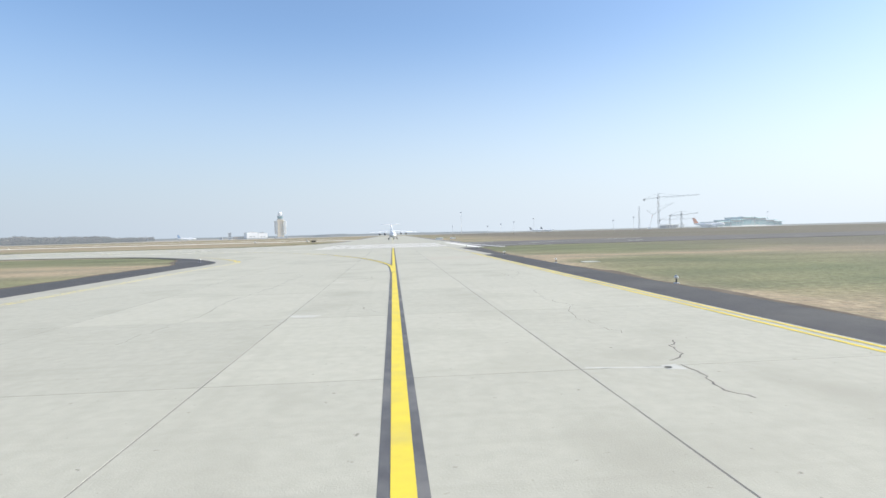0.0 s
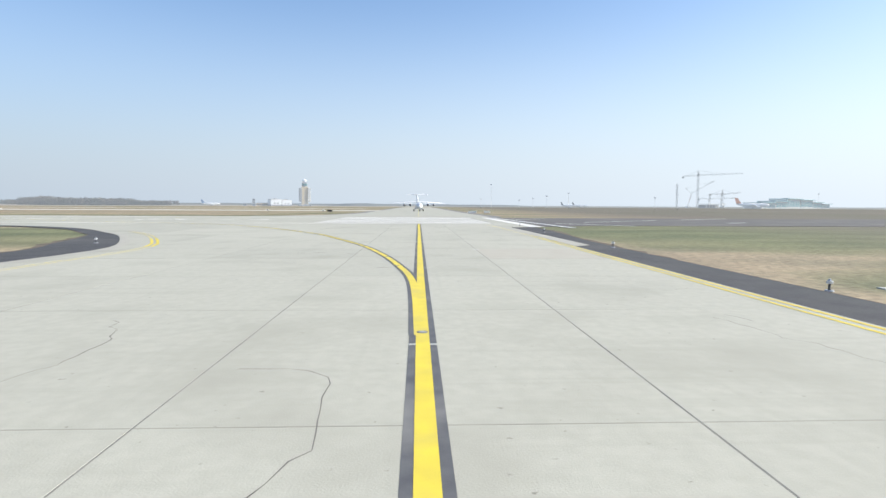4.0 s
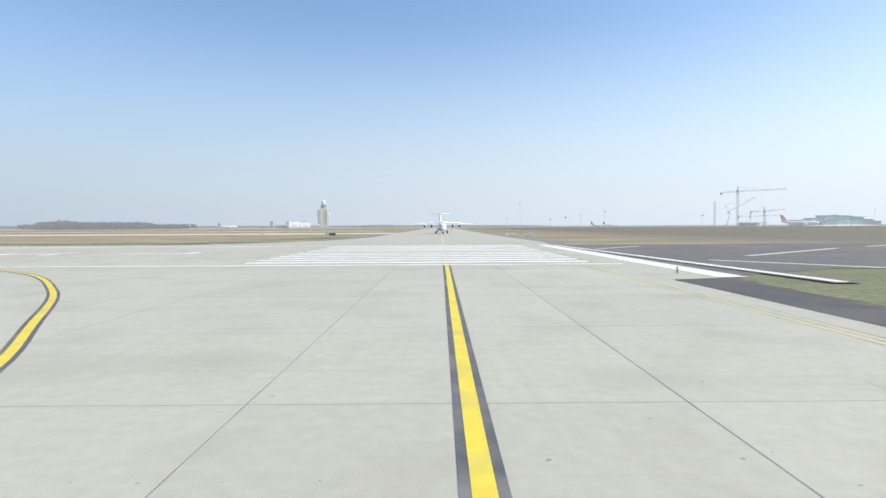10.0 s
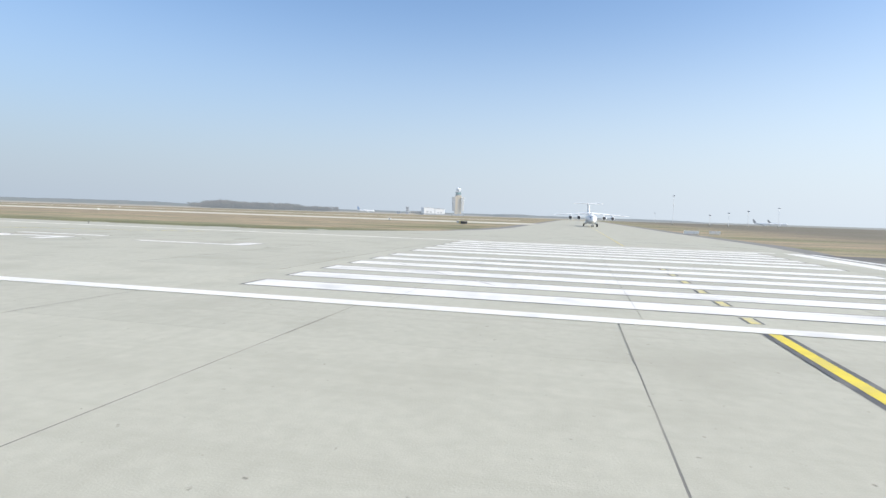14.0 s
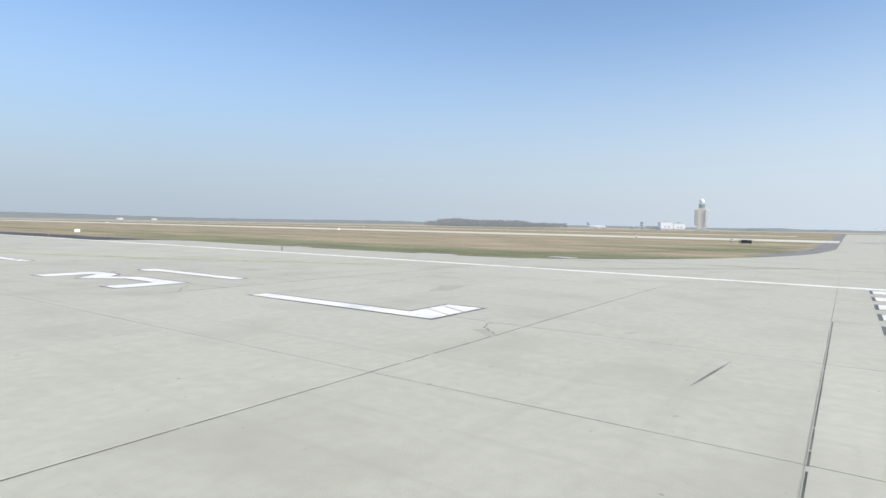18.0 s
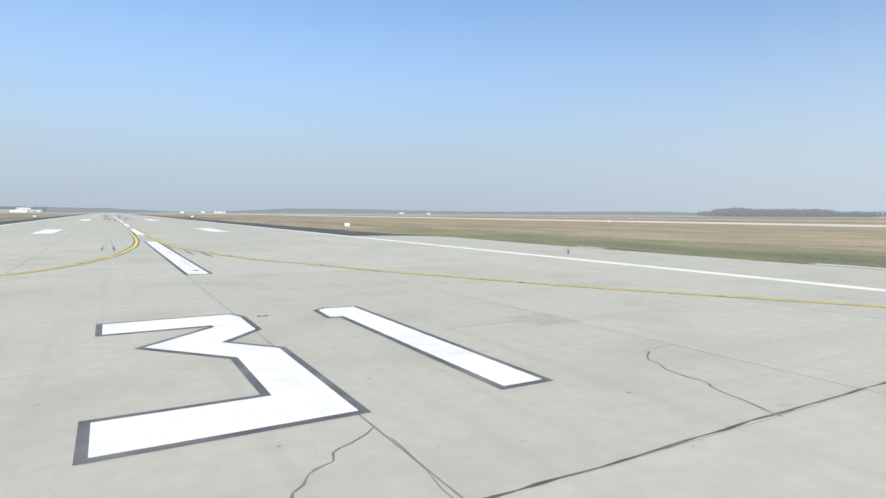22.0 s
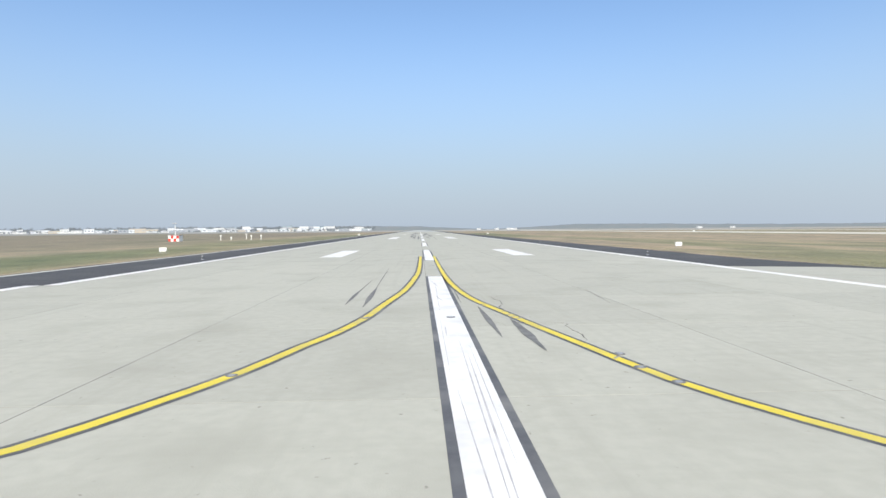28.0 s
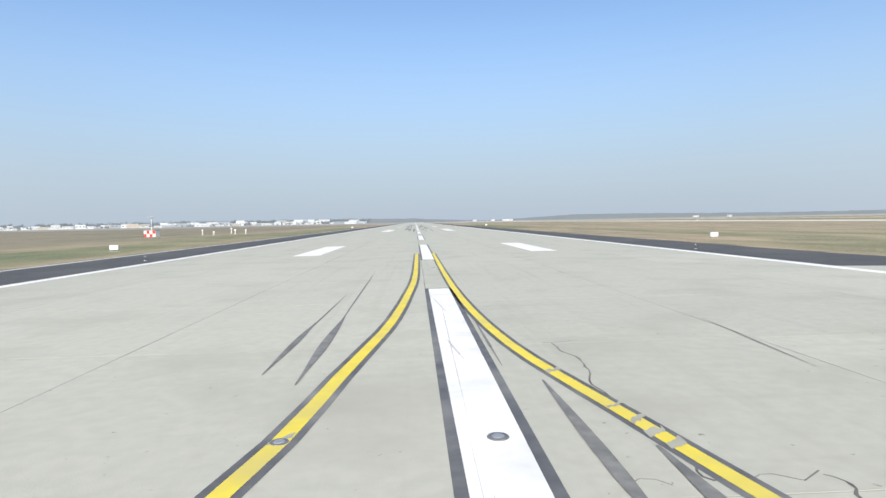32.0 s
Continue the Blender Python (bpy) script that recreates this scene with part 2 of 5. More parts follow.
def grass_material():
    """Spring airfield grass: green patches in bands along the runway, straw-coloured and brown between."""
    m = bpy.data.materials.new("airfield_grass")
    m.use_nodes = True
    n, l = m.node_tree.nodes, m.node_tree.links
    b = n["Principled BSDF"]
    b.inputs["Roughness"].default_value = 0.95
    geo = n.new("ShaderNodeNewGeometry")

    def noise_of(scale, stretch, detail=5):
        mp = n.new("ShaderNodeMapping")
        mp.inputs["Scale"].default_value = stretch
        l.new(geo.outputs["Position"], mp.inputs[0])
        t = n.new("ShaderNodeTexNoise")
        t.inputs["Scale"].default_value, t.inputs["Detail"].default_value = scale, detail
        l.new(mp.outputs[0], t.inputs["Vector"])
        return t.outputs[0]

    def ramp(src, *stops):
        r = n.new("ShaderNodeValToRGB")
        r.color_ramp.elements[0].position, r.color_ramp.elements[0].color = stops[0][0], (*stops[0][1], 1)
        r.color_ramp.elements[1].position, r.color_ramp.elements[1].color = stops[-1][0], (*stops[-1][1], 1)
        for p, c in stops[1:-1]:
            r.color_ramp.elements.new(p).color = (*c, 1)
        l.new(src, r.inputs[0])
        return r.outputs[0]

    def math_node(op, a, v=None):
        q = n.new("ShaderNodeMath")
        q.operation = op
        for k, s in enumerate((a, v)):
            if s is None:
                continue
            if isinstance(s, (int, float)):
                q.inputs[k].default_value = s
            else:
                l.new(s, q.inputs[k])
        return q.outputs[0]

    def span(src, a, b, c, d):
        """1 between b and c, fading to 0 at a and d."""
        up, down = n.new("ShaderNodeMapRange"), n.new("ShaderNodeMapRange")
        for r, lo, hi in ((up, a, b), (down, d, c)):
            r.inputs[1].default_value, r.inputs[2].default_value = lo, hi
            l.new(src, r.inputs[0])
        return math_node("MULTIPLY", up.outputs[0], down.outputs[0])

    # greener strips where the mowers run along the runway and the taxiway
    xyz = n.new("ShaderNodeSeparateXYZ")
    l.new(geo.outputs["Position"], xyz.inputs[0])
    near = math_node("ADD", math_node("MULTIPLY", span(xyz.outputs[1], -60, 0, 125, 200), 0.85), 0.03)
    strip = math_node("MULTIPLY", span(math_node("ABSOLUTE", xyz.outputs[0]), 33, 38, 49, 62), near)
    strip = math_node("MAXIMUM", strip, math_node("MULTIPLY", span(xyz.outputs[1], -34, -20, -9, -1), 0.45))
    straw = span(math_node("ABSOLUTE", xyz.outputs[0]), 50, 72, 178, 215)
    level = math_node("SUBTRACT", math_node("ADD", noise_of(0.028, (1, 0.13, 1), 4), 0.01), math_node("MULTIPLY", strip, 0.16))
    level = math_node("ADD", level, math_node("MULTIPLY", straw, 0.04))
    level = math_node("SUBTRACT", level, math_node("MULTIPLY", math_node("MULTIPLY", span(xyz.outputs[1], -3000, -2000, 1, 6), span(xyz.outputs[0], -3000, -2500, -50, -10)), 0.10))
    left = math_node("MULTIPLY", span(xyz.outputs[0], -75, -52, -34, -31), span(xyz.outputs[1], 90, 130, 260, 330))
    level = math_node("SUBTRACT", level, math_node("MULTIPLY", left, 0.16))
    island = math_node("MULTIPLY", span(xyz.outputs[0], -300, -220, -60, -44), span(xyz.outputs[1], 42, 45, 100, 150))
    level = math_node("SUBTRACT", level, math_node("MULTIPLY", island, 0.18))
    verge = math_node("MULTIPLY", span(xyz.outputs[0], -320, -240, -60, -44), span(xyz.outputs[1], -16, -11, 0.5, 2.5))
    level = math_node("SUBTRACT", level, math_node("MULTIPLY", verge, 0.05))
    wedge = math_node("MULTIPLY", span(xyz.outputs[0], 36, 46, 165, 172), span(xyz.outputs[1], 42, 46, 58, 76))
    level = math_node("SUBTRACT", level, math_node("MULTIPLY", wedge, 0.08))
    bands = ramp(level, (0.30, (0.148, 0.160, 0.086)), (0.41, (0.20, 0.193, 0.112)), (0.51, (0.322, 0.263, 0.186)), (0.66, (0.262, 0.211, 0.154)))
    patch = ramp(noise_of(0.16, (1, 0.45, 1), 6), (0.35, (0.70, 0.74, 0.68)), (0.65, (1.12, 1.08, 1.0)))
    fine = ramp(noise_of(2.2, (1, 1, 1), 8), (0.3, (0.72, 0.72, 0.72)), (0.7, (1.25, 1.25, 1.22)))
    for other in (patch, fine):
        x = n.new("ShaderNodeMix")
        x.data_type, x.blend_type = "RGBA", "MULTIPLY"
        x.inputs[0].default_value = 1
        l.new(bands, x.inputs[6])
        l.new(other, x.inputs[7])
        bands = x.outputs[2]
    # the field to the south is dull, half-dead turf
    dull = n.new("ShaderNodeMix")
    dull.data_type = "RGBA"
    west = math_node("MULTIPLY", span(xyz.outputs[0], -4600, -4500, -80, -50), span(xyz.outputs[1], 90, 140, 4000, 4600))
    south = math_node("MULTIPLY", span(xyz.outputs[1], -4600, -4500, -60, -14), 0.92)
    l.new(math_node("MAXIMUM", south, math_node("MULTIPLY", west, 0.5)), dull.inputs[0])
    l.new(bands, dull.inputs[6])
    l.new(ramp(noise_of(0.012, (0.5, 1, 1), 5), (0.38, (0.118, 0.115, 0.078)), (0.62, (0.142, 0.124, 0.096))), dull.inputs[7])
    l.new(dull.outputs[2], b.inputs["Base Color"])
    u = n.new("ShaderNodeBump")
    u.inputs["Strength"].default_value, u.inputs["Distance"].default_value = 0.8, 0.12
    l.new(noise_of(3.0, (1, 1, 1), 8), u.inputs["Height"])
    l.new(u.outputs[0], b.inputs["Normal"])
    return m


M_GRASS = grass_material()

# ---- mesh helpers ----


def link(name, me, material, parent=None, label=""):
    ob = new(name, me)
    if material and not me.materials:
        me.materials.append(material)
    if parent:
        ob.parent = parent
    return tagged(ob, label)


def part(name, bm, material, parent=None, label="", smooth=False):
    me = bpy.data.meshes.new(name)
    bm.normal_update()
    bm.to_mesh(me)
    bm.free()
    if smooth:
        for p in me.polygons:
            p.use_smooth = True
    return link(name, me, material, parent, label)


def thing(name, label, category, at=(0, 0, 0), turn=0, group="", kind=""):
    ob = new(name)
    ob.empty_display_size = 0.3
    ob.matrix_basis = pose(*at, 0, 0, turn)
    return tagged(ob, label, category, group, kind)


def box(bm, c, s, bevel=0.0, rot=None):
    """A box of size s round c, its edges bevelled."""
    m = Matrix.Translation(c) @ (rot or Matrix()) @ Matrix.Diagonal((*s, 1))
    made = bmesh.ops.create_cube(bm, size=1, matrix=m)["verts"]
    if bevel:
        edges = list({e for v in made for e in v.link_edges})
        bmesh.ops.bevel(bm, geom=edges, offset=bevel, segments=1, affect="EDGES")
    return bm


def tube(bm, a, b, r, r2=None, seg=10, caps=True):
    a, b = Vector(a), Vector(b)
    m = Matrix.Translation((a + b) / 2) @ (b - a).to_track_quat("Z", "Y").to_matrix().to_4x4()
    bmesh.ops.create_cone(bm, cap_ends=caps, segments=seg, radius1=r, radius2=r if r2 is None else r2, depth=(b - a).length, matrix=m)
    return bm


def loft(bm, rings, close=True):
    """Joins rings of equal count into a skin."""
    vs = [[bm.verts.new(p) for p in ring] for ring in rings]
    for a, b in zip(vs, vs[1:]):
        for i in range(len(a)):
            j = (i + 1) % len(a)
            bm.faces.new((a[i], a[j], b[j], b[i]))
    if close:
        bm.faces.new(vs[0][::-1])
        bm.faces.new(vs[-1])
    return bm


def sheet(bm, pts, z, thick=0.0):
    """A flat polygon, given a thickness downwards."""
    top = [bm.verts.new((x, y, z)) for x, y in pts]
    f = bm.faces.new(top)
    f.normal_update()
    if f.normal.z < 0:
        f.normal_flip()
    if thick:
        low = [bm.verts.new((x, y, z - thick)) for x, y in pts]
        for i in range(len(pts)):
            j = (i + 1) % len(pts)
            bm.faces.new((top[i], top[j], low[j], low[i]))
    return bm


def rect(bm, x0, x1, y0, y1, z, thick=0.0):
    return sheet(bm, ((x0, y0), (x1, y0), (x1, y1), (x0, y1)), z, thick)


def smooth_line(pts, step=2.0):
    """Points along a smooth curve through pts."""
    p = [Vector(q) for q in pts]
    p = [2 * p[0] - p[1]] + p + [2 * p[-1] - p[-2]]
    out = []
    for a, b, c, d in zip(p, p[1:], p[2:], p[3:]):
        n = max(2, int((c - b).length / step))
        for i in range(n):
            t = i / n
            out.append(0.5 * (2 * b + (c - a) * t + (2 * a - 5 * b + 4 * c - d) * t * t + (3 * b - a - 3 * c + d) * t ** 3))
    return out + [p[-2]]


def ribbon(bm, pts, width, z, shift=0.0, wobble=0.0):
    """A strip of paint along a line on the ground."""
    rows = []
    for i, q in enumerate(pts):
        d = (pts[min(i + 1, len(pts) - 1)] - pts[max(i - 1, 0)]).normalized()
        s = Vector((-d.y, d.x))
        w = width / 2 * (1 + random.uniform(-wobble, wobble))
        rows.append([bm.verts.new((*(q + s * (shift + k * w)), z)) for k in (-1, 1)])
    for a, b in zip(rows, rows[1:]):
        bm.faces.new((a[0], b[0], b[1], a[1])).normal_update()
    for f in bm.faces:
        f.normal_update()
        if f.normal.z < 0:
            f.normal_flip()
    return bm


# ---- ground and pavements ----
bm = bmesh.new()
rect(bm, -4500, 4800, -4500, 4800, -0.07)
ground = tagged(part("ground", bm, M_GRASS), "flat airfield grass, green and straw-coloured", "grass", kind="structure")

# outline of the concrete: taxiway, holding bay, runway and its far entry
left_bay = smooth_line(((-230, 40.4), (-150, 40.4), (-95, 40.2), (-84, 39.8), (-78, 40.2), (-71.7, 42.6), (-62, 47.6), (-56, 52), (-46, 60), (-37.5, 73), (-33, 90), (-30.5, 103), (-23.5, 118)), 3)
far_side = smooth_line(((23.6, 128), (33, 123), (33, 100), (33.4, 68), (38, 59), (48, 51), (60, 45.2), (78, 41), (105, 38.8)), 3)
far_right = smooth_line(((105, 0.5), (70, -0.3), (45, -0.8), (30, 0.0)), 3)
OUTLINE = [(-230, 6.6)] + [(p.x, p.y) for p in left_bay] + [(-23.5, 130), (-23.5, 2600), (23.6, 2600)] + [(p.x, p.y) for p in far_side] + [(700, 38.8), (700, 0.5)] + [
    (p.x, p.y) for p in far_right] + [(23.5, 0.45), (-36.3, 0.2), (-37.8, 5.5), (-74.6, 5.1), (-75.8, 6.6)]
bm = bmesh.new()
sheet(bm, OUTLINE, -0.012, 0.3)
pavement = tagged(part("runway", bm, M_CONC), "pale concrete runway and taxiway", "runway", kind="structure")


def inside(x, y):
    hit = False
    for (x0, y0), (x1, y1) in zip(OUTLINE, OUTLINE[1:] + OUTLINE[:1]):
        if (y0 > y) != (y1 > y) and x < (x1 - x0) * (y - y0) / (y1 - y0) + x0:
            hit = not hit
    return hit


# asphalt shoulders
bm = bmesh.new()
sheet(bm, [(-230, 6.7), (-75, 6.7), (-36.2, 5.2), (-33.8, 0.6), (-37, 1.7), (-46, 2.1), (-56, 2.6), (-68, 3.5), (-80, 3.65), (-100, 3.7), (-230, 3.6)], -0.03, 0.2)
tagged(part("taxiway_shoulder", bm, M_ASPH), "dark asphalt taxiway shoulder", "shoulder", kind="structure")
bm = bmesh.new()
inner = [(p.x, p.y) for p in left_bay if p.x > -120 and p.y < 103]
outer = []
for i, q in enumerate(inner):
    a, b = Vector(inner[max(i - 1, 0)]), Vector(inner[min(i + 1, len(inner) - 1)])
    d = (b - a).normalized()
    w = 4.6 if q[0] < -72 else max(2.0, 4.6 - 0.19 * (q[0] + 72))
    outer.append((q[0] - d.y * w, q[1] + d.x * w))
sheet(bm, [(-230, 40.3)] + inner + outer[::-1] + [(-230, 44.5)], -0.03, 0.2)
tagged(part("island_shoulder", bm, M_ASPH), "dark asphalt shoulder round the grass island", "shoulder", kind="structure")
bm = bmesh.new()
sheet(bm, [(-23.6, 118), (-31.3, 101), (-31.3, 2600), (-23.6, 2600)], -0.03, 0.2)
tagged(part("runway_shoulder", bm, M_ASPH), "dark asphalt runway shoulder", "shoulder", kind="structure")
bm = bmesh.new()
sheet(bm, [(23.7, 128.2), (33.2, 123.2), (34, 124), (31.5, 140), (30.6, 2600), (23.7, 2600)], -0.03, 0.2)
tagged(part("runway_shoulder", bm, M_ASPH), "dark asphalt runway shoulder", "shoulder", kind="structure")
bm = bmesh.new()
sheet(bm, [(-35, 0.15), (23.4, 0.4), (23.4, -160), (-30, -160), (-30, -9)], -0.034, 0.2)
tagged(part("stopway", bm, M_STOP), "dark asphalt stopway before the threshold", "stopway", kind="structure")
bm = bmesh.new()
edge = [(p.x, p.y) for p in far_side if p.x > 60]
sheet(bm, edge + [(700, 39), (700, 42.5)] + [(x, y + 3.5) for x, y in edge[::-1]], -0.03, 0.2)
sheet(bm, [(24, 0.2), (30, -0.1), (45, -0.9), (70, -0.4), (105, 0.4), (700, 0.3), (700, -3), (105, -3), (70, -3.6), (45, -4.2), (34, -3.4), (24, -2)], -0.03, 0.2)
tagged(part("far_shoulder", bm, M_OLD), "grey asphalt shoulder of the far taxiway", "shoulder", kind="structure")
bm = bmesh.new()
rect(bm, 172, 212, 39.2, 2600, -0.02, 0.2)
tagged(part("parallel_taxiway", bm, M_PALE), "pale concrete parallel taxiway across the grass", "taxiway", kind="structure")
bm = bmesh.new()
rect(bm, 335, 360, 60, 2600, -0.02, 0.2)
tagged(part("parallel_taxiway", bm, M_PALE), "pale concrete parallel taxiway across the grass", "taxiway", kind="structure")

bm = bmesh.new()
rect(bm, -32.1, -31.35, 104, 1200, -0.04, 0.1)
tagged(part("edge_drain", bm, M_FILL), "pale concrete drain along the shoulder", "drain", kind="structure")

bm = bmesh.new()
sheet(bm, [(-74.4, 5.2), (-75.5, 6.55), (-60, 6.6), (-38, 6.75), (-37.9, 5.6)], 0.002)
part("edge_strip", bm, M_PALEC, pavement, "paler concrete strip along the edge")

rim = [p for p in left_bay if -130 < p.x < -50]
part("edge_strip", ribbon(bmesh.new(), [q + Vector((0.05, -0.45)) for q in rim], 0.7, 0.0022), M_PALEC, pavement, "paler concrete strip along the edge")

# bare soil along the shoulders, its edge ragged
def soil(pts, w, z=-0.045):
    line = smooth_line(pts, 1.0)
    bm = bmesh.new()
    rows = []
    for i, q in enumerate(line):
        d = (line[min(i + 1, len(line) - 1)] - line[max(i - 1, 0)]).normalized()
        s = Vector((-d.y, d.x))
        k = 0.5 + noise.noise((q.x * 0.11, q.y * 0.11, 3.0)) + 0.5 * noise.noise((q.x * 0.5, q.y * 0.5, 8.0))
        e = 0.25 * noise.noise((q.x * 0.3, q.y * 0.3, 1.0))
        rows.append([bm.verts.new((*(q + s * e), z)), bm.verts.new((*(q + s * (w * max(0.15, k))), z + 0.02))])
    for a, c in zip(rows, rows[1:]):
        f = bm.faces.new((a[0], c[0], c[1], a[1]))
        f.normal_update()
        if f.normal.z < 0:
            f.normal_flip()
    return tagged(part("soil_verge", bm, M_DIRT), "strip of bare brown soil along the pavement edge", "soil", kind="structure")


soil(((-37, 1.8), (-46, 2.2), (-56, 2.7), (-68, 3.6), (-80, 3.75), (-100, 3.8), (-230, 3.7)), 1.0)
soil(outer[::2], 0.8)
soil(((105, 42.2), (78, 44.4), (60, 48.6), (48, 54.3)), 1.2)
soil([(48, 51.2), (38, 59.2), (33.5, 68), (33.1, 100), (33.2, 123)], -2.0)
soil(((31.5, 140), (30.8, 200), (30.7, 500)), -1.2)
soil(((-32.1, 104), (-32.1, 160), (-32.1, 500)), 0.8)
bm = bmesh.new()
for q in (((-98.0, 0.9), (-98.3, -0.5), (-99.3, -0.6), (-99.5, 0.9)), ((-30.5, 4.4), (-33.5, 4.7), (-36, 5.4), (-31, 5.2))):
    sheet(bm, q, -0.02, 0.1)
for q in (((33.5, 76.2), (34.5, 76), (34.7, 71.4), (33.7, 71.6)), ((39.6, 63.2), (40.6, 62.4), (39.9, 60), (38.9, 60.8)), ((33.7, 97), (34.3, 97), (34.3, 93.5), (33.7, 93.5))):
    sheet(bm, q, -0.02, 0.1)
tagged(part("cable_cover", bm, M_FILL), "pale concrete covers beside the shoulder", "cover", kind="structure")

bm = ribbon(bmesh.new(), smooth_line(((34.3, 61), (37, 52), (38.8, 45), (40.2, 34.6), (39.4, 22), (36, 10), (31, 2)), 1.5), 0.28, -0.006, wobble=0.3)
part("wide_joint", bm, M_SEAL, pavement, "wide dark sealed joint")

# sealed joints between the slabs: the taxiway's grid, and the runway's, which is a little wider
XR = (-24.1, -16.0, -7.95, -0.6, 7.35, 15.4, 23.3)
YR = [-2.2 + 7.95 * k for k in range(45)]
YR[0] = 0.7
XS = (-170.4, -162.5, -154.5, -147.4, -139.4, -129.9, -120.4, -111.6, -102.7, -94.6, -86.5, -78.8, -69.1, -61.2, -53.4, -45.3, -37.3, -29.2)
YS = [6.66 + 7.87 * k for k in range(10)]
bm, faint = bmesh.new(), bmesh.new()
for x, x1 in zip(XS, XS[1:] + (-24.45,)):
    for y, y1 in zip(YS, YS[1:]):
        if inside(x, (y + y1) / 2):
            rect(faint, x - 0.011, x + 0.011, y, y1, -0.004)
        if inside((x + x1) / 2, y):
            rect(bm, x, x1, y - 0.015, y + 0.015, -0.003)
for x, x1 in zip(XR, XR[1:] + (31.2,)):
    for y, y1 in zip(YR, YR[1:]):
        if inside(x, (y + y1) / 2) and x < 23:
            rect(bm, x - 0.017, x + 0.017, y, y1, -0.004)
        if inside((x + x1) / 2, y):
            rect(faint, x, x1, y - 0.011, y + 0.011, -0.003)
tagged(part("joint_sealant", bm, M_SEAL, pavement, "dark sealed joints"), kind="stuff")
tagged(part("joint_sealant", faint, M_SEALF, pavement, "worn pale cross joints"), kind="stuff")

# ---- painted markings ----
Z1, Z2 = 0.004, 0.008


def outlined(name, shape, grown, label, group, category="runway marking", paint=None):
    """A painted shape with its black surround as a part."""
    bm = bmesh.new()
    sheet(bm, shape, Z2)
    ob = tagged(part(name, bm, paint or M_WHITE), label, category, group, "structure")
    bm = bmesh.new()
    sheet(bm, grown, Z1)
    part("black_surround", bm, M_BLK, ob, "black painted surround")
    return ob


def grow(pts, d):
    """The polygon pushed outwards by d."""
    n, area = len(pts), sum(a[0] * b[1] - b[0] * a[1] for a, b in zip(pts, pts[1:] + pts[:1]))
    s = 1 if area > 0 else -1
    out = []
    for i in range(n):
        p0, p1, p2 = Vector(pts[i - 1]), Vector(pts[i]), Vector(pts[(i + 1) % n])
        a, b = (p1 - p0).normalized(), (p2 - p1).normalized()
        na, nb = Vector((a.y, -a.x)) * s, Vector((b.y, -b.x)) * s
        k = na + nb
        q = p1 + k * (d / max(0.25, 1 + na.dot(nb)))
        out.append((q.x, q.y))
    return out


def block(x0, x1, y0, y1):
    return [(x0, y0), (x1, y0), (x1, y1), (x0, y1)]


for k in range(6):
    for s in (-1, 1):
        a, b = sorted((s * (1.8 + 3.6 * k), s * (3.6 + 3.6 * k)))
        q = block(a, b, 6, 36)
        outlined("threshold_stripe", q, grow(q, 0.14), "long white painted threshold stripe with black border", "threshold stripes")

LETTER = [(-1.45, 48.6), (1.85, 48.6), (1.85, 50.15), (-0.62, 50.15), (-0.62, 58.25), (-1.45, 58.25)]
ONE = [(2.08, 64.55), (2.92, 64.55), (2.92, 73.75), (2.02, 73.85), (1.74, 73.6), (1.68, 72.33), (2.06, 72.27)]
THREE = [(-3.9, 72.6), (-3.9, 74.1), (-0.75, 74.1), (-0.55, 73.6), (-0.55, 71.55), (-1.55, 70.4), (-0.55, 69.2), (-0.55, 64.6), (-4.0, 64.6), (-4.0, 65.95), (-1.5, 65.95),
         (-1.5, 68.8), (-3.1, 70.65), (-1.4, 72.35), (-1.45, 72.6)]
outlined("runway_letter", LETTER, grow(LETTER, 0.15), "large white painted letter L with black border", "runway designator")
outlined("runway_number", THREE, grow(THREE, 0.15), "large white painted figure 3 with black border", "runway designator")
outlined("runway_number", ONE, grow(ONE, 0.15), "large white painted figure 1 with black border", "runway designator")

y = 86.3
for k in range(34):
    n = 34.9 if k == 0 else 30
    q = block(-0.46, 0.46, y, y + n)
    outlined("centreline_stripe", q, grow(q, 0.17 if k < 3 else 0.1), "white painted centreline stripe with black border", "centreline stripes")
    y += n + 20

bm = bmesh.new()
rect(bm, -24.5, -23.65, 4, 118, Z1)
rect(bm, -23.45, -22.6, 118, 2600, Z1)
tagged(part("side_stripe", bm, M_WHITE), "white runway side stripe", "runway marking", "side stripes", "structure")
bm = bmesh.new()
rect(bm, 22.4, 23.3, 4, 2600, Z1)
tagged(part("side_stripe", bm, M_WHITE), "white runway side stripe", "runway marking", "side stripes", "structure")
for y0, n in ((150.2, 21.4), (279, 20), (303, 20), (430, 20), (580, 20), (730, 20)):
    for s in (-1, 1):
        c, w = (11.35, 1.25) if y0 < 270 else (10.4, 1.5)
        bm = bmesh.new()
        rect(bm, s * c - w, s * c + w, y0, y0 + n, Z1)
        tagged(part("touchdown_mark", bm, M_WHITE), "white painted touchdown zone block", "runway marking", "touchdown marks", "structure")

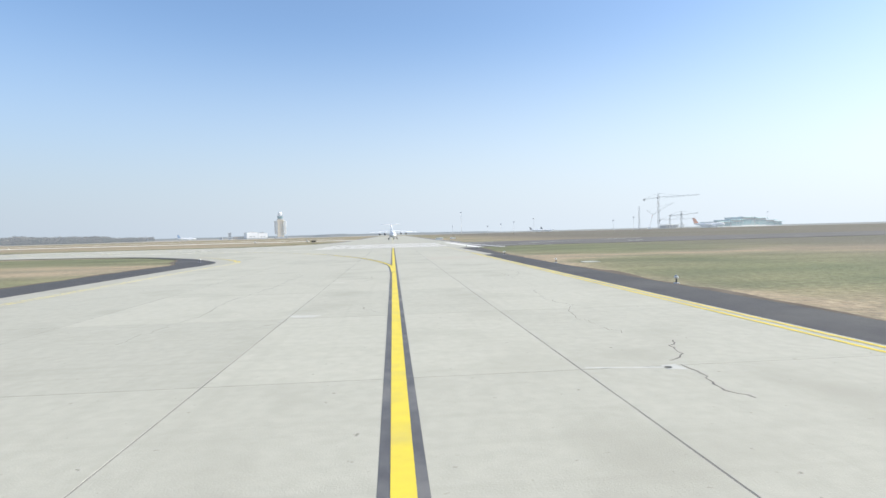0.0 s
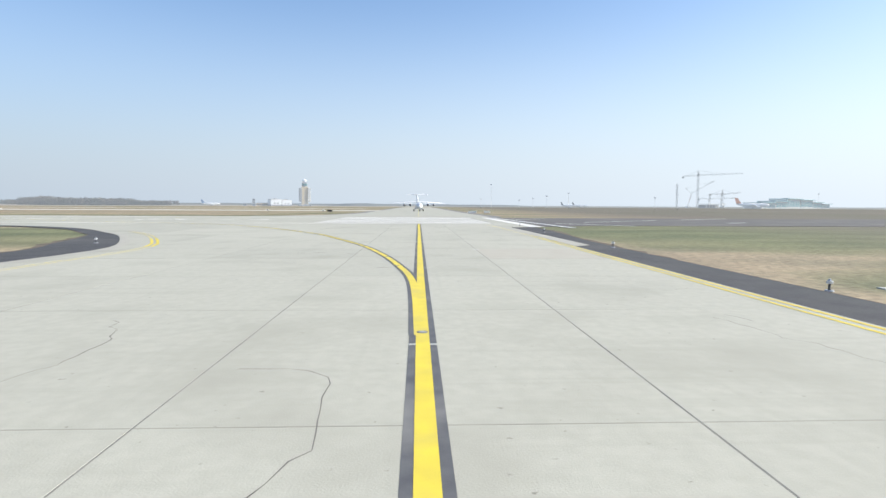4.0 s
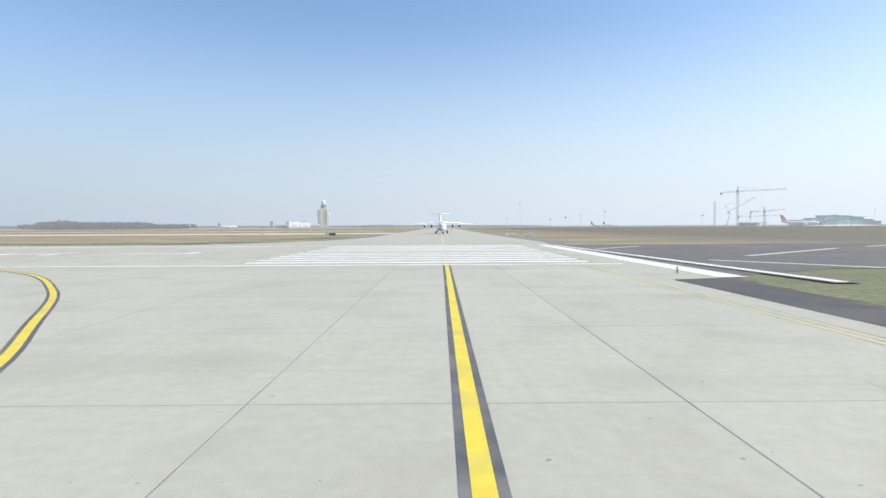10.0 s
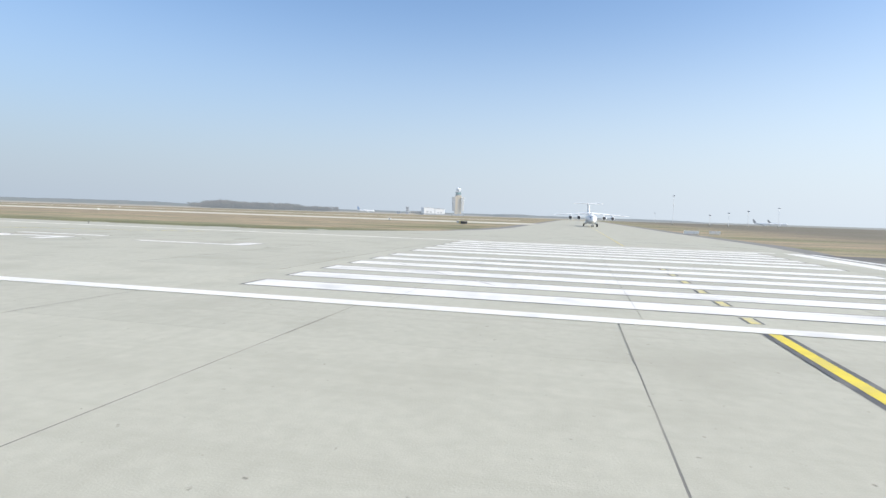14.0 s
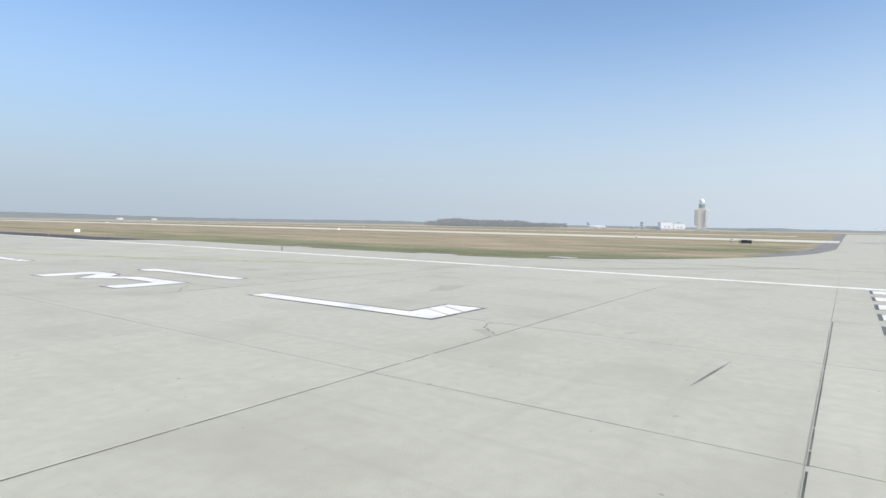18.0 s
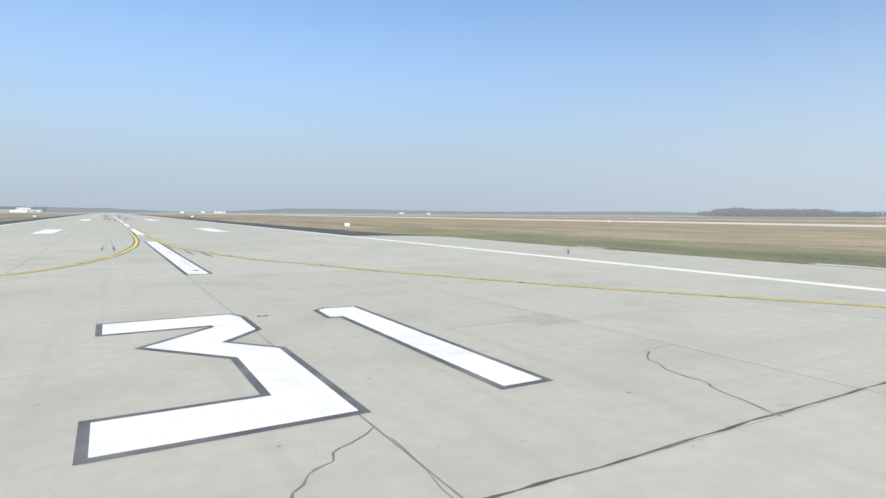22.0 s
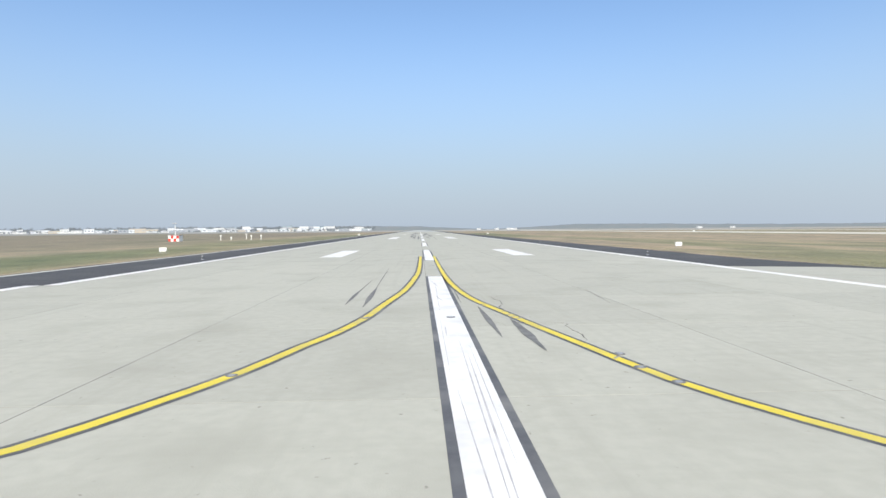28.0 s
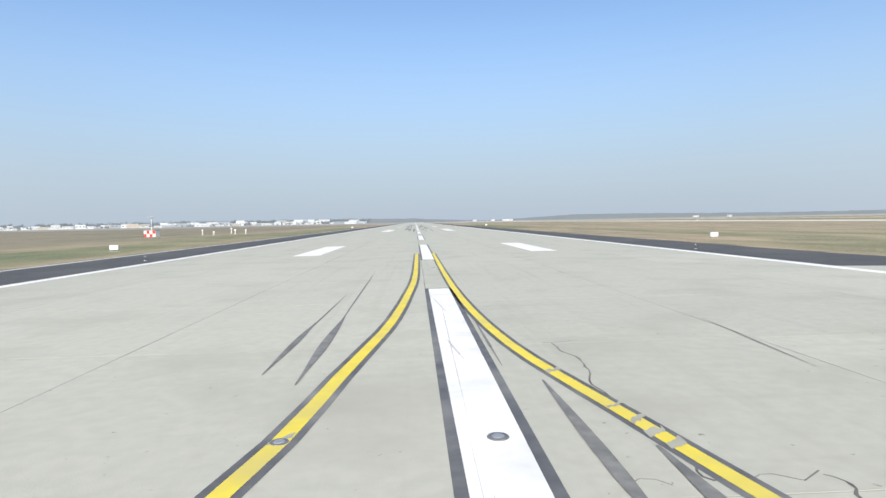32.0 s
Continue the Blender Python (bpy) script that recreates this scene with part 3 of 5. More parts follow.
# threshold bar and the line behind it, with stopway chevrons
bm = bmesh.new()
sheet(bm, [(-36.6, 0.55), (23.3, 1.3), (23.3, 3.1), (-36.6, 2.3)], Z1)
tagged(part("threshold_bar", bm, M_WHITE), "broad white threshold bar across the runway", "runway marking", kind="structure")
q = [(-40, -3.4), (23.3, 0.15), (23.3, 0.95), (-40, -2.6)]
outlined("stopway_line", q, grow(q, 0.45), "white line with dark borders across the runway end", "stopway lines")
for x0, y0, x1, y1 in ((6.0, -1.6, 16.5, -11.2), (-19, -5.4, -31.6, -14.9), (-12.5, -12.4, 5, -33.5), (-15.9, -37.9, -10.5, -44.3), (10, -41, 22, -58)):
    d = Vector((y0 - y1, x1 - x0)).normalized() * 0.45
    bm = bmesh.new()
    sheet(bm, [(x0 + d.x, y0 + d.y), (x1 + d.x, y1 + d.y), (x1 - d.x, y1 - d.y), (x0 - d.x, y0 - d.y)], -0.026)
    tagged(part("chevron", bm, M_FILL), "worn pale chevron line on dark asphalt", "runway marking", "chevrons", "structure")


def painted_line(name, pts, width, border, label, paint=None, step=1.5, category="taxiway marking", lift=0.0):
    line = smooth_line(pts, step)
    ob = tagged(part(name, ribbon(bmesh.new(), line, width, Z2 + lift), paint or M_YEL), label, category, kind="structure")
    if border:
        part("black_surround", ribbon(bmesh.new(), line, width + 2 * border, Z1 + lift), M_BLK, ob, "black painted surround")
    return ob


TY = 18.42
painted_line("taxiway_centreline", ((-230, TY), (-120, TY), (-60, TY), (-24.6, TY)), 0.31, 0.155, "bright yellow taxiway centreline with black borders")
painted_line("taxiway_centreline", ((25, TY), (90, TY), (300, TY)), 0.22, 0.0, "worn yellow taxiway centreline", M_YELW)
for k in range(6):
    x0 = -23.05 + 3.6 * k
    painted_line("centreline_dash", ((x0, TY), (x0 + 0.55, TY), (x0 + 1.1, TY)), 0.3, 0.1, "short yellow dash between white stripes", M_YELW)
LEAD = ((92, 18.75), (84.5, 20.3), (76.5, 22.4), (67.3, 25.4), (53.3, 32.2), (41.3, 39.7), (28.5, 51.0), (18.1, 65.6), (14.6, 71.3), (12, 75.9), (9.7, 80.9), (8.35, 83.6), (6.6, 88.8), (5.25, 91.6), (4.2, 94.2),
        (3.4, 97.9), (2.75, 101), (2.2, 103.9), (1.7, 106.4), (1.26, 109.2), (0.9, 113.9), (0.7, 121), (0.64, 132), (0.66, 150))
LEAD_NEAR = ((-106, 18.48), (-100, 18.6), (-95, 18.85), (-90.3, 19.5), (-84.5, 20.55), (-76.6, 22.45), (-67.3, 25.6), (-59.3, 28.6), (-53, 32), (-42, 38.6), (-30.5, 48.5), (-22, 63.5), (-15, 78), (-10.8, 85.5), (-8.2, 89.6), (-6.9, 91.1),
             (-5.9, 93.2), (-4.95, 95.6), (-4.2, 98.3), (-3.62, 100.1), (-2.95, 103.2), (-2.55, 106.5), (-2.1, 109.9), (-1.75, 113), (-1.35, 119.5), (-1.05, 128), (-0.9, 150))
painted_line("lead_on_line", LEAD_NEAR, 0.28, 0.13, "yellow curved lead-on line with black borders", lift=0.0015)
painted_line("faded_lead_on_line", [p for p in LEAD if 39 < p[1] < 67], 0.24, 0.0, "faded yellow lead-on line", M_YELF)
painted_line("lead_on_line", [p for p in LEAD if p[1] > 65], 0.26, 0.11, "yellow curved lead-on line with black borders")
for dy in (0.13, 0.55):
    painted_line("edge_line", ((-230, 6.75 + dy), (-120, 6.75 + dy), (-62, 6.75 + dy)), 0.15, 0.0, "double yellow taxiway edge line")
    painted_line("edge_line", ((-62, 6.75 + dy), (-44, 6.95 + dy), (-25.5, 7.2 + dy)), 0.12, 0.0, "worn double yellow taxiway edge line", M_YELW)
    line = [p for p in left_bay if p.x < -54]
    shifted = []
    for i, q in enumerate(line):
        d = (line[min(i + 1, len(line) - 1)] - line[max(i - 1, 0)]).normalized()
        shifted.append(q + Vector((d.y, -d.x)) * (2.25 + dy))
    tagged(part("edge_line", ribbon(bmesh.new(), shifted, 0.17, Z1), M_YELW), "worn double yellow edge line round the island", "taxiway marking", kind="structure")
    tagged(part("edge_line", ribbon(bmesh.new(), [q for q in shifted if -80 < q.x < -66], 0.22, Z2), M_YEL), "fresh double yellow line at the island's tip", "taxiway marking", kind="structure")

# tyre marks
SKIDS = iter(range(999))


def skid(x0, y0, x1, y1, w, material=None, label="dark tyre skid mark on concrete"):
    n = 8
    a, b = Vector((x0, y0)), Vector((x1, y1))
    s = Vector(((b - a).y, -(b - a).x)).normalized()
    left, right = [], []
    for i in range(n + 1):
        t = i / n
        k = w / 2 * min(1, 0.15 + 2.2 * min(t, 1 - t)) * random.uniform(0.85, 1.15)
        p = a.lerp(b, t)
        left.append(tuple(p + s * k))
        right.append(tuple(p - s * k))
    bm = bmesh.new()
    sheet(bm, left + right[::-1], 0.0105 + 0.00012 * next(SKIDS))
    return tagged(part("skid_mark", bm, material or M_SKID), label, "tyre mark", "skid marks", "structure")


for q in ((-4.15, 106.9, -4.1, 113, 0.17), (-4.12, 110, -3.95, 120, 0.05), (-3.32, 106.1, -3.33, 114, 0.23), (-3.33, 111, -3.5, 131, 0.06), (1.38, 99.2, 1.35, 105.9, 0.22), (2.24, 97.2, 2.16, 102.6, 0.28),
          (0.75, 107, 0.75, 113, 0.07), (7.5, 112, 6.9, 106, 0.04)):
    skid(*q)
for q in ((0.12, 88, 0.2, 97, 0.04), (0.02, 87, 0.1, 99, 0.03), (-0.19, 101.4, -0.22, 99.4, 0.04), (-0.27, 110.1, 0.02, 107.6, 0.05), (-0.41, 118.75, 0.03, 113.8, 0.05), (-0.25, 104, -0.1, 117, 0.03), (-0.1, 86.6, -0.28, 94, 0.025), (0.28, 90, 0.33, 98, 0.02), (-0.35, 95, -0.3, 103, 0.02)):
    skid(*q, M_WEAR, "faint rubber streak on white stripe")
# tracks of turning wheels over the threshold stripes
for x, y0, x1, y1, w in ((-9.04, 34.1, -10.75, 32.4, 0.13), (-12.75, 30.9, -14.3, 29.6, 0.12), (-15.8, 28.05, -17.6, 26.8, 0.14), (-15.93, 28.4, -16.65, 27.6, 0.07), (-13.52, 35.95, -12.7, 30.2, 0.09), (-13.79, 35.9, -13.0, 30.4, 0.11), (-9.22, 34.6, -9.58, 34.1, 0.06),
                         (-6.45, 35.8, -5.5, 30.3, 0.07), (-2.0, 27.2, -2.9, 26.4, 0.08), (-5.45, 24.1, -6.2, 23.4, 0.08), (-9.94, 27.0, -9.95, 24.6, 0.12), (-9.6, 29, -9.3, 25.5, 0.05), (-13.34, 26.95, -13.2, 26.5, 0.16)):
    skid(x, y0, x1, y1, w * 1.4, M_WEAR, "faint rubber streak on white stripe")
skid(-4.8, 39.68, -1.8, 39.36, 0.07)
for x in (9.2, 10.5, 11.7, 12.8, 13.9, 15.3):
    skid(x, 89.3, x + 0.6, 89.3, 0.1)
for k in range(8):
    y0 = random.uniform(7, 30)
    c = -3.6 * random.randint(1, 6) + random.uniform(0.2, 1.6)
    skid(c, y0, c + random.uniform(-0.5, 0.5), y0 + random.uniform(4, 9), 0.06, M_WEAR, "faint rubber streak on white stripe")
for x0, x1, w in ((1.41, 0.58, 0.09), (0.41, -0.4, 0.06)):
    bm = bmesh.new()
    sheet(bm, [(x0 - w, 50.14), (x0 + w, 50.14), (x1 + w, 48.61), (x1 - w, 48.61)], 0.0102)
    tagged(part("skid_mark", bm, M_WEAR), "grey tyre streak across the white letter", "tyre mark", "skid marks", "structure")
for k in range(70):
    x = random.choice((-1, 1)) * random.gauss(3.4, 1.3)
    y0 = random.uniform(260, 620)
    skid(x, y0, x + random.uniform(-0.3, 0.3), y0 + random.uniform(25, 90), random.uniform(0.3, 0.8))


for x, y0, y1 in ((-83.2, 26.15, 25.5), (-82.6, 25.2, 24.25), (-83.5, 22.95, 22.05), (-91.4, 20.6, 19.8)):
    skid(x, y0, x + 0.1, y1, 0.13)


# cracks, joints gone wild, repairs
def crack(pts, w=0.018, step=0.4, jitter=0.075):
    line = [q + Vector((random.gauss(0, jitter), random.gauss(0, jitter))) for q in smooth_line(pts, step)]
    ob = part("crack", ribbon(bmesh.new(), line, w, 0.0025, wobble=0.5), M_CRACK, pavement)
    return ob


for q in (((-122.5, 11.5), (-127.1, 11.85), (-129.2, 11.5), (-131, 12.25), (-133.7, 12.25), (-135.4, 11.9)), ((-104.5, 9.6), (-103.5, 9.9)),
          ((-134, 26.6), (-130.9, 26.4), (-127.6, 26.0), (-123.7, 26.3), (-120.2, 26.0), (-113.8, 25.5), (-110.7, 25.7), (-107.2, 25.35), (-104, 26.4)), ((-108.8, 21.85), (-109, 20.4), (-111.3, 19.95), (-113.6, 20.4), (-114.1, 22.4)),
          ((-126.5, 20.3), (-126.2, 19.5)), ((-126.6, 20.0), (-128.9, 19.2)), ((-110.6, 10.7), (-115, 10.8)), ((-131.9, 23.1), (-130.3, 22.2)),
          ((-104, 10.5), (-109, 9.4), (-113, 10.2)), ((-0.62, 47.37), (0.3, 46.95), (0.96, 46.52), (1.6, 45.38), (1.53, 44.24), (1.04, 43.12)), ((-0.71, 46.6), (-0.73, 46.0), (-0.71, 45.44), (-0.6, 44.2), (-0.49, 43.01)), ((2.39, 101.52), (2.8, 101.6), (3.15, 101.58), (3.68, 101.58)), ((1.4, 101.51), (1.65, 101.55), (1.9, 101.52)), ((5.12, 101.76), (5.4, 101.7), (5.64, 101.72)), ((3.6, 69.2), (4.6, 69.3), (6.1, 69.25)),
          ((12.0, 58.14), (14.57, 58.05), (17, 58.2)), ((7.13, 65.4), (6.6, 65.25), (6.33, 65.09)), ((-0.59, 63.51), (-0.65, 62.4), (-0.62, 61.4)),
          ((2.14, 109.17), (2.6, 109.3), (3.09, 109.38)), ((10.25, 118.52), (11.8, 118.6), (13.42, 118.8)),
          ((-66, 10.9), (-63, 10.4), (-60, 10.5))):
    crack(q)
for q in (((6.33, 65.09), (5.95, 64.85), (5.75, 64.55), (5.62, 64.2), (5.45, 63.9), (5.31, 62.98), (5.1, 62.62), (4.95, 62.05), (4.78, 61.4)), ((-0.71, 46.6), (-1.0, 46.68), (-1.14, 46.61), (-1.55, 46.45), (-1.86, 46.21), (-2.25, 45.75), (-2.58, 45.35)),
          ((-0.63, 63.9), (-1.1, 63.55), (-1.56, 63.14), (-2.2, 62.3), (-2.84, 61.45)), ((3.68, 101.58), (3.82, 101.43), (3.79, 101.2), (3.73, 100.95), (3.73, 100.55), (3.71, 100.08), (3.81, 99.6), (3.76, 99.19), (3.7, 98.5)),
          ((2.3, 109.15), (2.33, 107.99), (2.51, 107.44), (2.43, 106.51), (2.2, 105.77), (2.27, 105.01), (2.27, 104.12), (2.39, 103.26), (2.42, 102.52), (2.29, 101.78), (2.39, 101.52)),
          ((-136.7, 11.1), (-137.6, 11.6), (-138.3, 11.75), (-139.0, 12.3)), ((-139.3, 12.3), (-140.2, 12.25), (-141.2, 12.5), (-142, 12.3))):
    crack(q, 0.036, 0.2, 0.03)
crack(((-0.3, 58.14), (3.4, 58.02), (5.3, 57.85), (8.1, 57.88), (9.2, 58.12), (12.1, 58.14)), 0.038, 0.35, 0.07)
line = [Vector((-3.6 + 0.3 * k, 61.45 + 0.07 * noise.noise((k * 0.09, 4.0, 0)) + 0.025 * noise.noise((k * 0.4, 9.0, 0)))) for k in range(122)]
part("open_joint", ribbon(bmesh.new(), line, 0.05, 0.0022, wobble=0.5), M_OPEN, pavement, "wide dark open joint")
bm = bmesh.new()
for y, a, b, w in ((45.46, -16.0, 15.4, 0.016), (37.5, -16.0, 7.35, 0.015)):
    x = a
    while x < b:
        x1 = x + random.uniform(0.5, 1.6)
        rect(bm, x, min(x1, b), y - w * random.uniform(0.7, 1.2), y + w * random.uniform(0.7, 1.2), 0.0021)
        x = x1 + random.choice((0, 0, 0.08, 0.2))
part("open_joint", bm, M_OPEN, pavement, "broken dark joints")
bm = bmesh.new()
for k in range(6):
    for side in (-1, 1):
        c = side * (2.7 + 3.6 * k)
        for y in (5.75 + 7.95, 5.75 + 2 * 7.95, 5.75 + 3 * 7.95):
            rect(bm, c - 0.9, c + 0.9, y - 0.016, y + 0.016, 0.0098)
tagged(part("joint_on_paint", bm, M_WEAR, pavement, "joints showing through the painted stripes"), kind="stuff")
bm = bmesh.new()
for q in (((5.0, 53.5), (7.6, 54.5), (8.2, 53.4), (5.75, 52.85)), ((6.1, 68.45), (7.5, 68.45), (7.5, 70.1), (6.05, 69.9)), ((-2.2, 46.55), (-1.85, 46.2), (-2.66, 45.4), (-2.9, 45.45)), ((5.2, 61.72), (5.5, 61.66), (5.48, 61.56), (5.2, 61.6)), ((0.2, 42.45), (0.6, 42.3), (0.6, 42.5), (0.25, 42.65))):
    sheet(bm, q, 0.003)
tagged(part("repair_patch", bm, M_PATCH, pavement, "darker repair patches"), kind="stuff")
bm = bmesh.new()
rect(bm, -86.45, -78.85, 7.6, 14.48, 0.003)
part("new_slab", bm, M_PINK, pavement, "slightly pinkish newer slab")
bm = bmesh.new()
for q in (((-129.0, 22.5), (-129.2, 21.2), (-129.7, 21.5), (-129.6, 22.2)), ((-139.2, 14.4), (-139.32, 14.4), (-139.62, 12.6), (-139.5, 12.6)), ((-114.0, 22.4), (-113.8, 21.6), (-114.05, 21.6), (-114.25, 22.4)), ((-80.0, 14.35), (-79.5, 14.35), (-79.3, 14.8), (-80.0, 14.7)), ((-139.8, 12.35), (-139.3, 12.4), (-139.35, 12.75), (-139.7, 12.75))):
    sheet(bm, q, 0.0035)
tagged(part("filler_patch", bm, M_FILL, pavement, "pale filler spots"), kind="stuff")


bm = bmesh.new()
for x, w in ((-72.8, 0.2), (-71.2, 0.2), (-107.0, 0.14)):
    for s in (-1, 1):
        rect(bm, x, x + w, TY + s * 0.235 - 0.078, TY + s * 0.235 + 0.078, 0.0115)
tagged(part("border_gap", bm, M_FILL, pavement, "pale gaps in the black border"), kind="stuff")


# scraped places on the lead-on line
bm = bmesh.new()
for x, y, w in ((2.44, 102.55, 0.3), (2.36, 103.05, 0.26), (2.3, 103.55, 0.2), (2.2, 104.2, 0.12), (1.72, 106.5, 0.22), (3.8, 96.2, 0.16), (4.0, 95.2, 0.14), (-2.95, 103.2, 0.2), (-3.5, 100.6, 0.14)):
    n = random.choice((4, 5, 6))
    left = [(x - 0.15 + random.gauss(0, 0.02), y - w / 2 + random.gauss(0, 0.05))] + [(x - 0.15 + 0.3 * k / n, y - w / 2 + 0.25 * k / n + random.gauss(0, 0.035)) for k in range(1, n + 1)]
    sheet(bm, left + [(u, v + w * random.uniform(0.5, 1.1)) for u, v in left[::-1]], 0.0115 + random.uniform(0, 0.0006))
tagged(part("scraped_paint", bm, M_PATCH, pavement, "bare concrete where paint is scraped off"), kind="stuff")


# flush lights and covers
def flush_light(x, y, r=0.14, label="flush steel light set in the pavement"):
    t = thing("inset_light", label, "inset light", (x, y, 0), group="inset lights")
    bm = bmesh.new()
    tube(bm, (0, 0, 0), (0, 0, 0.014), r, r * 0.94, 16)
    part("ring", bm, M_IRON, t)
    bm = bmesh.new()
    tube(bm, (0, 0, 0.013), (0, 0, 0.024), r * 0.6, r * 0.5, 12)
    part("lens_cover", bm, M_STEEL, t)
    return t


base = flush_light(-90.3, 19.6)
for x, y in ((-85.4, 20.35), (-76.6, 22.5), (-74.5, 23.1), (-67.5, 25.4), (-59.2, 29.2), (-105.7, TY), (3.95, 95.3), (4.25, 94), (3.97, 96.7),
             (6.75, 88.4), (-2.95, 103.2), (-5.1, 95.2), (11.7, 76.5), (18.6, 64.9), (15.6, 69.7), (8.2, 84)):
    copy_thing(base, pose(x, y, 0.004))
cover = flush_light(0.05, 73.45, 0.16, "round iron cover set in the runway")
for y in (88.2, 103.1, 133.0):
    copy_thing(cover, pose(0.1, y, 0.009))

# ---- things beside the pavement ----
def edge_light(x, y, cap_paint, label):
    t = thing("edge_light", label, "edge light", (x, y, -0.04), group="edge lights")
    part("base", tube(bmesh.new(), (0, 0, 0), (0, 0, 0.06), 0.16, 0.14, 12), M_STEEL, t)
    part("stem", tube(bmesh.new(), (0, 0, 0.06), (0, 0, 0.30), 0.045, 0.035, 8), M_DARK, t)
    cap = part("cap", tube(bmesh.new(), (0, 0, 0.30), (0, 0, 0.39), 0.11, 0.12, 12), cap_paint, t, "lamp cap")
    part("lens", tube(bmesh.new(), (0, 0, 0.39), (0, 0, 0.47), 0.07, 0.04, 10), M_STEEL, cap, "pale lens cover")
    return t


lamp = edge_light(-121.7, 3.45, M_BOARD, "small raised edge light with pale cap on a stem")
for x, y in ((-77, 4.05), (-52.5, 3.9), (-99, 3.5), (-33.5, 3.4), (-73.2, 43.6)):
    copy_thing(lamp, pose(x, y, -0.04))
lamp = edge_light(25.4, 88.7, M_IRON, "small dark raised light beside the runway edge")
for x, y in ((25.4, 148.7), (-25.4, 208.7), (25.4, 208.7), (-25.4, 148.7), (25.4, 268.7), (-25.4, 268.7)):
    copy_thing(lamp, pose(x, y, -0.04))


def marker_box(x, y, w=1.05, h=0.6, turn=0):
    t = thing("marker_sign", "white box-shaped marker sign on short legs in the grass", "sign", (x, y, -0.07), turn, "marker signs")
    part("panel", box(bmesh.new(), (0, 0, 0.25 + h / 2), (w, 0.28, h), 0.02), M_BOARD, t)
    for s in (-1, 1):
        part("leg", box(bmesh.new(), (s * w * 0.35, 0, 0.13), (0.07, 0.07, 0.28), 0.008), M_STEEL, t)
    part("footing", box(bmesh.new(), (0, 0, 0.02), (w + 0.3, 0.6, 0.06), 0.01), M_PATCH, t)
    return t


sign = marker_box(40.5, 174)
for x, y, a in ((-39.4, 171, 0), (152, 207, 20), (168, 92, 60), (150, 62, 60), (40, 430, 0), (-36, 420, 0), (300, 330, 10), (190, 480, 0)):
    copy_thing(sign, pose(x, y, -0.07, 0, 0, a))

marker_box(97, -1.6, 3.2, 0.75, 90)
marker_box(104, -8, 2.4, 0.7, 90)
board = thing("taxiway_sign", "low dark sign board with pale end panel in the grass", "sign", (126, 55.5, -0.07), 60)
part("panel", box(bmesh.new(), (0, 0, 0.62), (2.4, 0.25, 0.75), 0.02), M_DARK, board)
part("end_panel", box(bmesh.new(), (1.5, 0, 0.62), (0.55, 0.25, 0.75), 0.02), M_YELW, board, "pale yellow end panel")
for s in (-1, 1):
    part("leg", box(bmesh.new(), (s * 0.9, 0, 0.13), (0.08, 0.08, 0.28), 0.008), M_STEEL, board)

# landing-system hut with a red and white chequered wall and a mast
hut = thing("antenna_hut", "red and white chequered hut with white mast in the grass", "hut", (-77.6, 268, -0.07), -8)
part("hut_body", box(bmesh.new(), (0, 0, 1.05), (3.6, 2.2, 1.9), 0.03), M_BOARD, hut)
for i in range(4):
    for j in range(2):
        if (i + j) % 2 == 0:
            part("red_panel", box(bmesh.new(), (-1.35 + 0.9 * i, -1.11, 0.58 + 0.94 * j), (0.88, 0.03, 0.92)), M_RED, hut, "red painted panel")
part("hut_roof", box(bmesh.new(), (0, 0, 2.06), (3.8, 2.4, 0.14), 0.03), M_ROOF, hut)
part("mast", tube(bmesh.new(), (0, 0, 2.1), (0, 0, 6.0), 0.1, 0.07, 8), M_BOARD, hut)
for z, w in ((3.6, 1.0), (5.8, 1.7)):
    part("antenna", box(bmesh.new(), (0, -0.2, z), (w, 0.25, 0.28), 0.04), M_GREYW, hut)


def white_post(x, y, h):
    t = thing("antenna_post", "small white antenna post with a broad head", "antenna", (x, y, -0.07), group="antenna posts")
    part("foot", box(bmesh.new(), (0, 0, 0.1), (0.8, 0.8, 0.2), 0.02), M_PATCH, t)
    part("post", tube(bmesh.new(), (0, 0, 0.2), (0, 0, h), 0.14, 0.1, 8), M_BOARD, t)
    part("head", box(bmesh.new(), (0, 0, h), (0.5, 0.35, 0.45), 0.04), M_BOARD, t)
    return t


for x, y, h in ((-70.3, 288, 1.6), (-66.7, 288, 1.0), (-68.5, 312, 1.9), (-59.8, 288, 1.5), (-56.4, 288, 1.5)):
    white_post(x, y, h)


# ---- the four-engined jet waiting on the far taxiway, nose towards the runway ----
def ring(x, cy, cz, ry, rz, n=20):
    return [(x, cy + ry * math.cos(2 * math.pi * i / n), cz + rz * math.sin(2 * math.pi * i / n)) for i in range(n)]


def wing_section(p, chord, thick, n=6):
    """An aerofoil outline in the x-z plane: nose at p, chord towards +x."""
    up = [(t, thick * 1.45 * math.sqrt(t) * (1 - t)) for t in (0, 0.05, 0.2, 0.45, 0.75, 1)]
    low = [(t, -thick * 0.7 * math.sqrt(t) * (1 - t)) for t in (0.75, 0.45, 0.2, 0.05)]
    return [(p[0] + chord * t, p[1], p[2] + chord * h) for t, h in up + low]


def wheel(bm, c, r, w):
    return tube(bm, (c[0], c[1] - w / 2, c[2]), (c[0], c[1] + w / 2, c[2]), r, r, 16)


